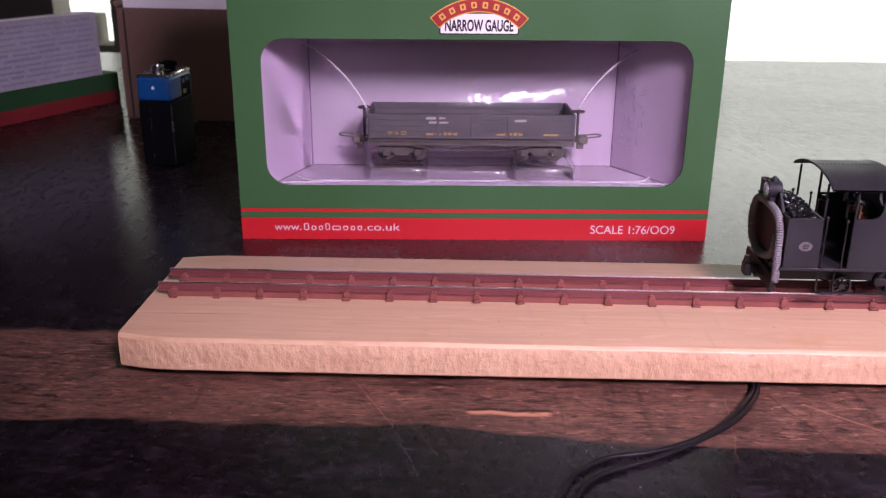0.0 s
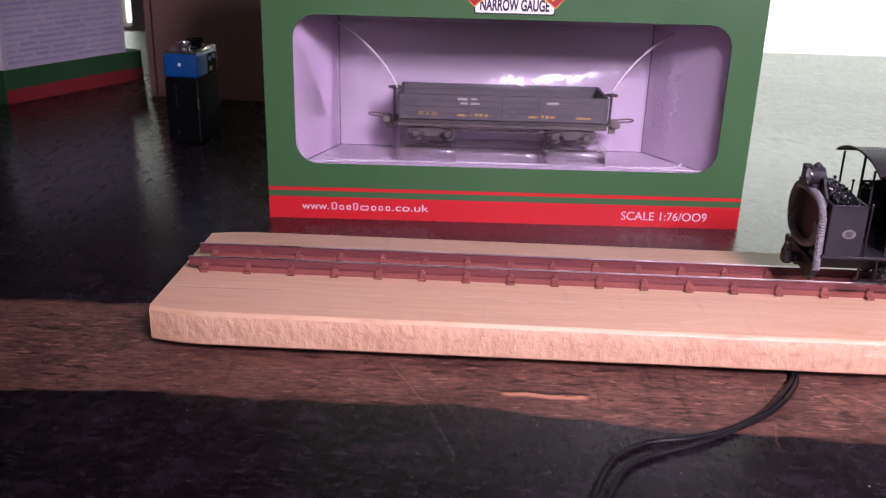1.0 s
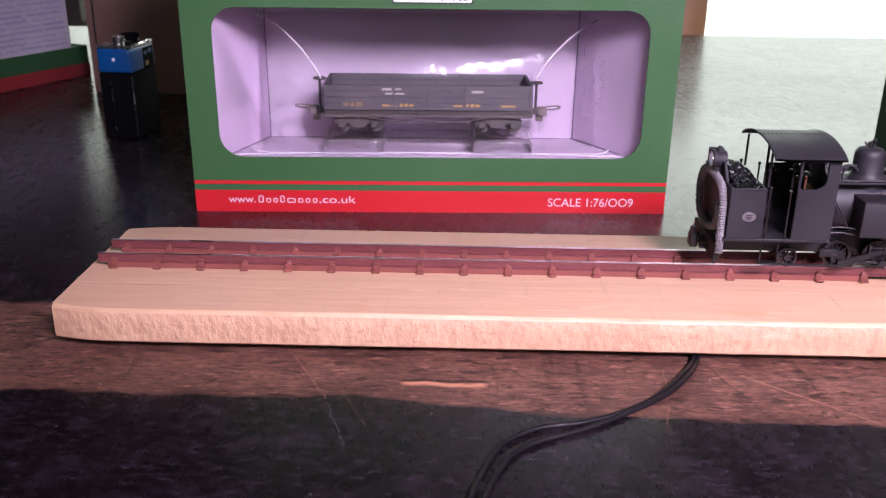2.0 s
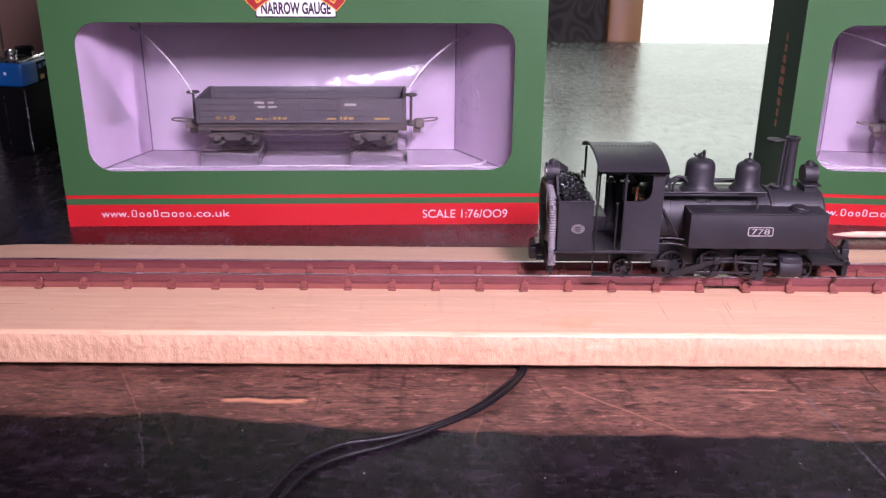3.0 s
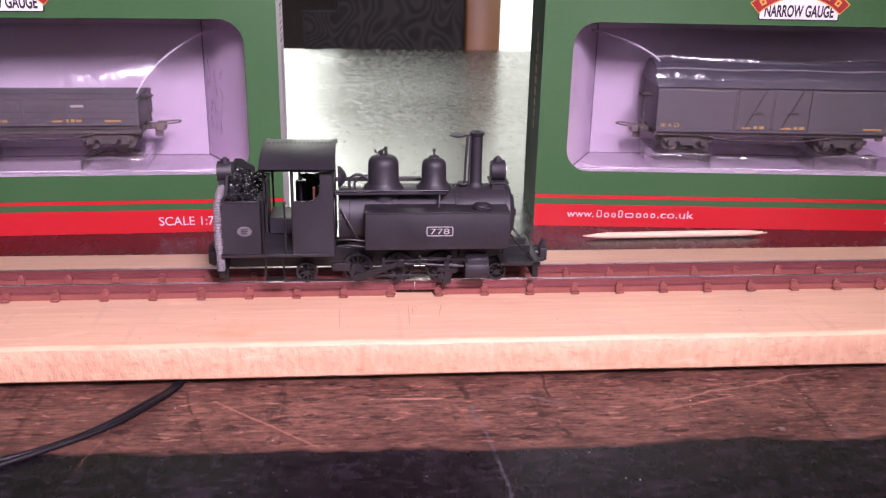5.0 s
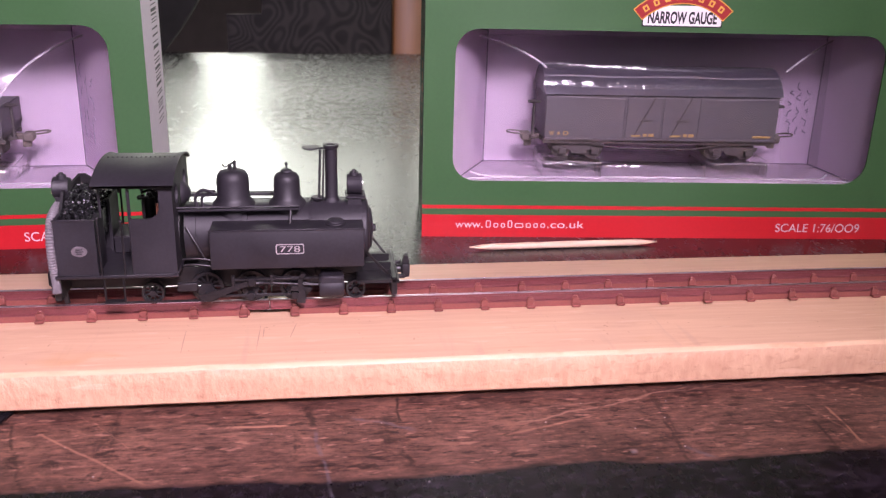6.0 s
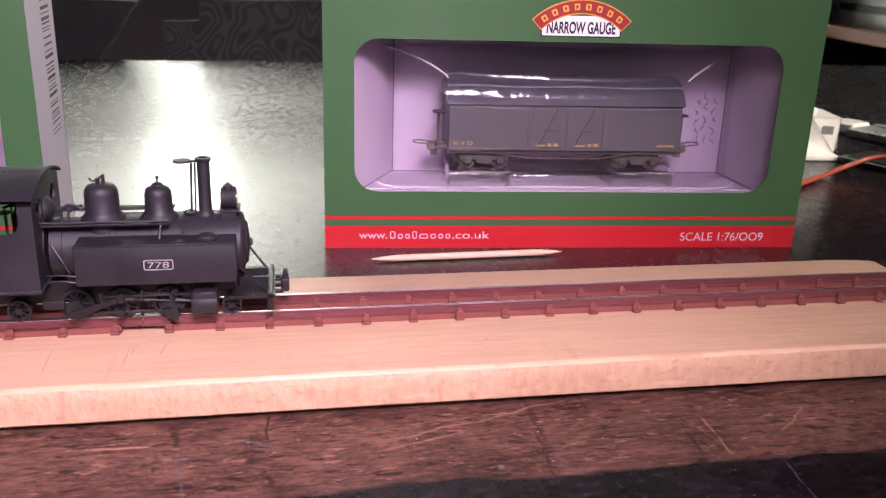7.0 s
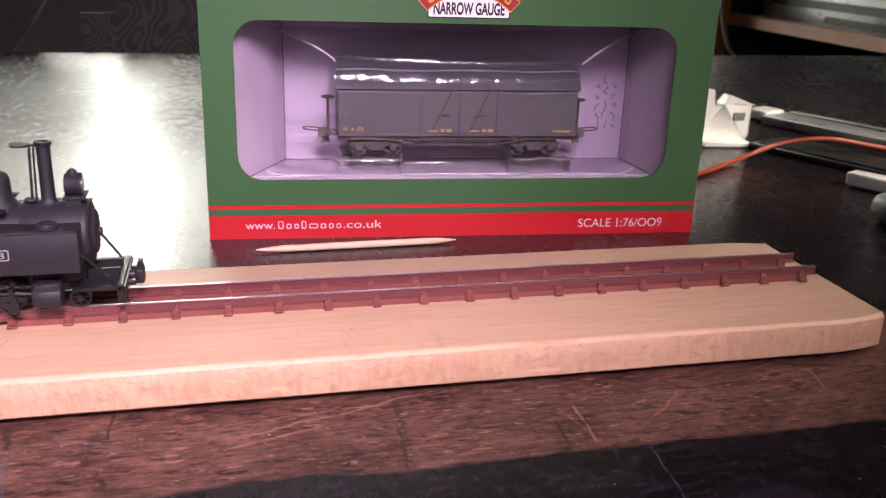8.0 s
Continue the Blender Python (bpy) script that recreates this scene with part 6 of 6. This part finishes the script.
bar = thing("metal_bar", (56.2, 20.4, 0), "dull grey metal bar lying on the table", "metal bar", turn=-68)
part("strip", box(bmesh.new(), -5.0, 16, -1.5, 1.3, 0, 0.5, 0.12, 2), GREY_METAL, bar)
part("ridge", box(bmesh.new(), -4.6, 15.5, 0.5, 0.9, 0.501, 0.62, 0.03), GREY_METAL, bar)
part("end_cap", box(bmesh.new(), -6.4, -5.0, -0.9, 0.7, 0.05, 0.62, 0.1), WHITE_PLASTIC, bar, "pale plastic end cap")
part("stud", lathe(bmesh.new(), (3.0, -0.6, 0.501), [(0.3, 0), (0.3, 0.12), (0.2, 0.22), (0.02, 0.24)], "z", 14), STEEL, bar, "bright steel stud")
case = thing("device_case", (51.6, 16.4, 0), "flat dark grey case on the table", "case", turn=-66)
part("shell", box(bmesh.new(), -3.4, 7, -1.5, 1.3, 0, 0.30, 0.1, 2), DARK_PLASTIC, case)
part("lid", box(bmesh.new(), -3.1, 6.7, -1.2, 1.0, 0.30, 0.38, 0.04), DARK_PLASTIC, case, "dark lid")
stick = thing("memory_stick", (49.95, 11.3, 0), "small white plastic memory stick", "memory stick", turn=-62)
part("body", box(bmesh.new(), -1.0, 1.4, -0.42, 0.42, 0.05, 0.62, 0.14, 3), WHITE_PLASTIC, stick)
part("blue_end", box(bmesh.new(), 1.4, 1.9, -0.38, 0.38, 0.08, 0.58, 0.08), BLUE, stick, "blue end")
red_cable = part("orange_cable", tube(bmesh.new(), spline([(43.0, 13.6, 0.12), (46.3, 15.9, 0.14), (48.09, 16.62, 0.45), (49.04, 16.83, 0.65), (50.13, 16.57, 0.9), (51.41, 16.13, 1.0), (52.87, 15.85, 0.8), (53.95, 15.68, 0.62), (55.6, 14.6, 0.40), (58, 10, 0.12), (62, 2, 0.12)], 8), 0.115, 10), ORANGE_CABLE, None)
tagged(red_cable, "orange-red cable arching across the table", "cable")
knob = lathe(bmesh.new(), (47.4, 6.7, 0.55), [(0.1, -0.9), (0.5, -0.9), (0.55, -0.6), (0.55, 0.7), (0.45, 0.9), (0.1, 0.9)], "y", 20)
tagged(part("black_cap", knob, DARK_PLASTIC, None), "round black plastic cap lying on its side", "cap")

# shelf unit past the table's far corner
so = (130.0, 115.0, -75)
shelf = thing("shelf_unit", so, "wooden shelf unit with electronics on it", "shelf")
for y in (138.0, 80.0):
    part("post", box(bmesh.new(), 114.6, 117.0, y, y + 2.4, -75, 60, 0.15), WOOD_MID, shelf, "brown wooden post", offset=so)
part("rail", box(bmesh.new(), 119.4, 121.0, 78.0, 142.0, -5.2, -3.0, 0.1), LATH, shelf, "pale wooden edge rail", offset=so)
part("shelf_board", box(bmesh.new(), 114.6, 160, 142.0, 144.0, -75, 60, 0.1), DARK_PLASTIC, shelf, "dark end board", offset=so)
part("shelf_board", box(bmesh.new(), 121.0, 160, 78, 142, -5.0, -3.4, 0.1), WOOD_MID, shelf, offset=so)
part("back_board", box(bmesh.new(), 160, 161.5, 78, 144, -75, 60), DARK_PLASTIC, shelf, offset=so)
for y in (138.4, 80.4):
    part("bracket", box(bmesh.new(), 117.0, 119.4, y, y + 1.6, -5.0, -3.2), WOOD_MID, shelf, offset=so)
part("lower_board", box(bmesh.new(), 121.0, 160, 78, 142, -32, -30.5, 0.1), WOOD_MID, shelf, offset=so)
do = (134, 112, -3.4)
dev = thing("grey_device", do, "grey electronic device on the shelf", "device")
part("case", box(bmesh.new(), 123, 150, 86, 137, -3.4, 2.0, 0.3, 2), GREY_METAL, dev, offset=do)
part("panel", box(bmesh.new(), 122.9, 123.1, 88, 134, -0.6, 0.8, 0.05), DARK_PLASTIC, dev, "dark front slot", offset=do)
part("slot", box(bmesh.new(), 122.9, 123.1, 88, 118, -2.6, -1.6, 0.04), DARK_PLASTIC, dev, offset=do)
part("lid", box(bmesh.new(), 122.6, 150.4, 85.6, 137.4, 2.0, 2.5, 0.1), GREY_METAL, dev, offset=do)
lead = part("grey_lead", tube(bmesh.new(), spline([(113.9, 136.5, 20), (113.6, 136.2, 8), (113.9, 136, 0), (114.2, 136, -3), (115.3, 136, -6.4), (116.5, 136, -9.0), (118.2, 136, -10.9), (121, 136, -14)], 8), 0.36, 8), mat("pale_grey_lead", (0.30, 0.28, 0.26), 0.5), None)
tagged(lead, "pale grey lead hanging beside the post", "cable")

# chair behind the table
chair = thing("upholstered_chair", (20, 66, -75), "dark chair with swirl-patterned cover and brown post", "chair")
co = (20, 66, -75)
bm = slab(bmesh.new(), [(12.8, -40), (27.3, -40), (27.3, 4.0), (16.0, 4.0), (15.9, 2.2), (12.9, 2.1)], "y", 63, 63.35)
part("backrest", bm, CLOTH, chair, "near-black cloth with swirling raised lines", offset=co, smooth=False)
part("post", box(bmesh.new(), 27.4, 30.6, 62.4, 66.4, -75, 5.6, 0.3, 2), WOOD_MID, chair, "brown wooden upright", offset=co)
part("post", box(bmesh.new(), -14, -11, 62.4, 66.4, -75, 5.0, 0.3, 2), WOOD_MID, chair, "brown wooden upright", offset=co)
part("seat", box(bmesh.new(), -12, 28, 66.4, 106, -36, -30, 1, 2), CLOTH_PLAIN, chair, offset=co)
bm = slab(bmesh.new(), [(-11, -40), (6.0, -40), (7.6, -1.0), (9.4, 1.2), (11.2, 3.9), (9.5, 4.0), (-11, 4.0)], "y", 60, 62.3)
part("cushion", bm, CLOTH_PLAIN, chair, "black cushion leaning on the chair", offset=co, smooth=False)
for x in (-10, 26):
    part("leg", box(bmesh.new(), x, x + 3, 102, 105, -75, -36, 0.2), WOOD_MID, chair, offset=co)
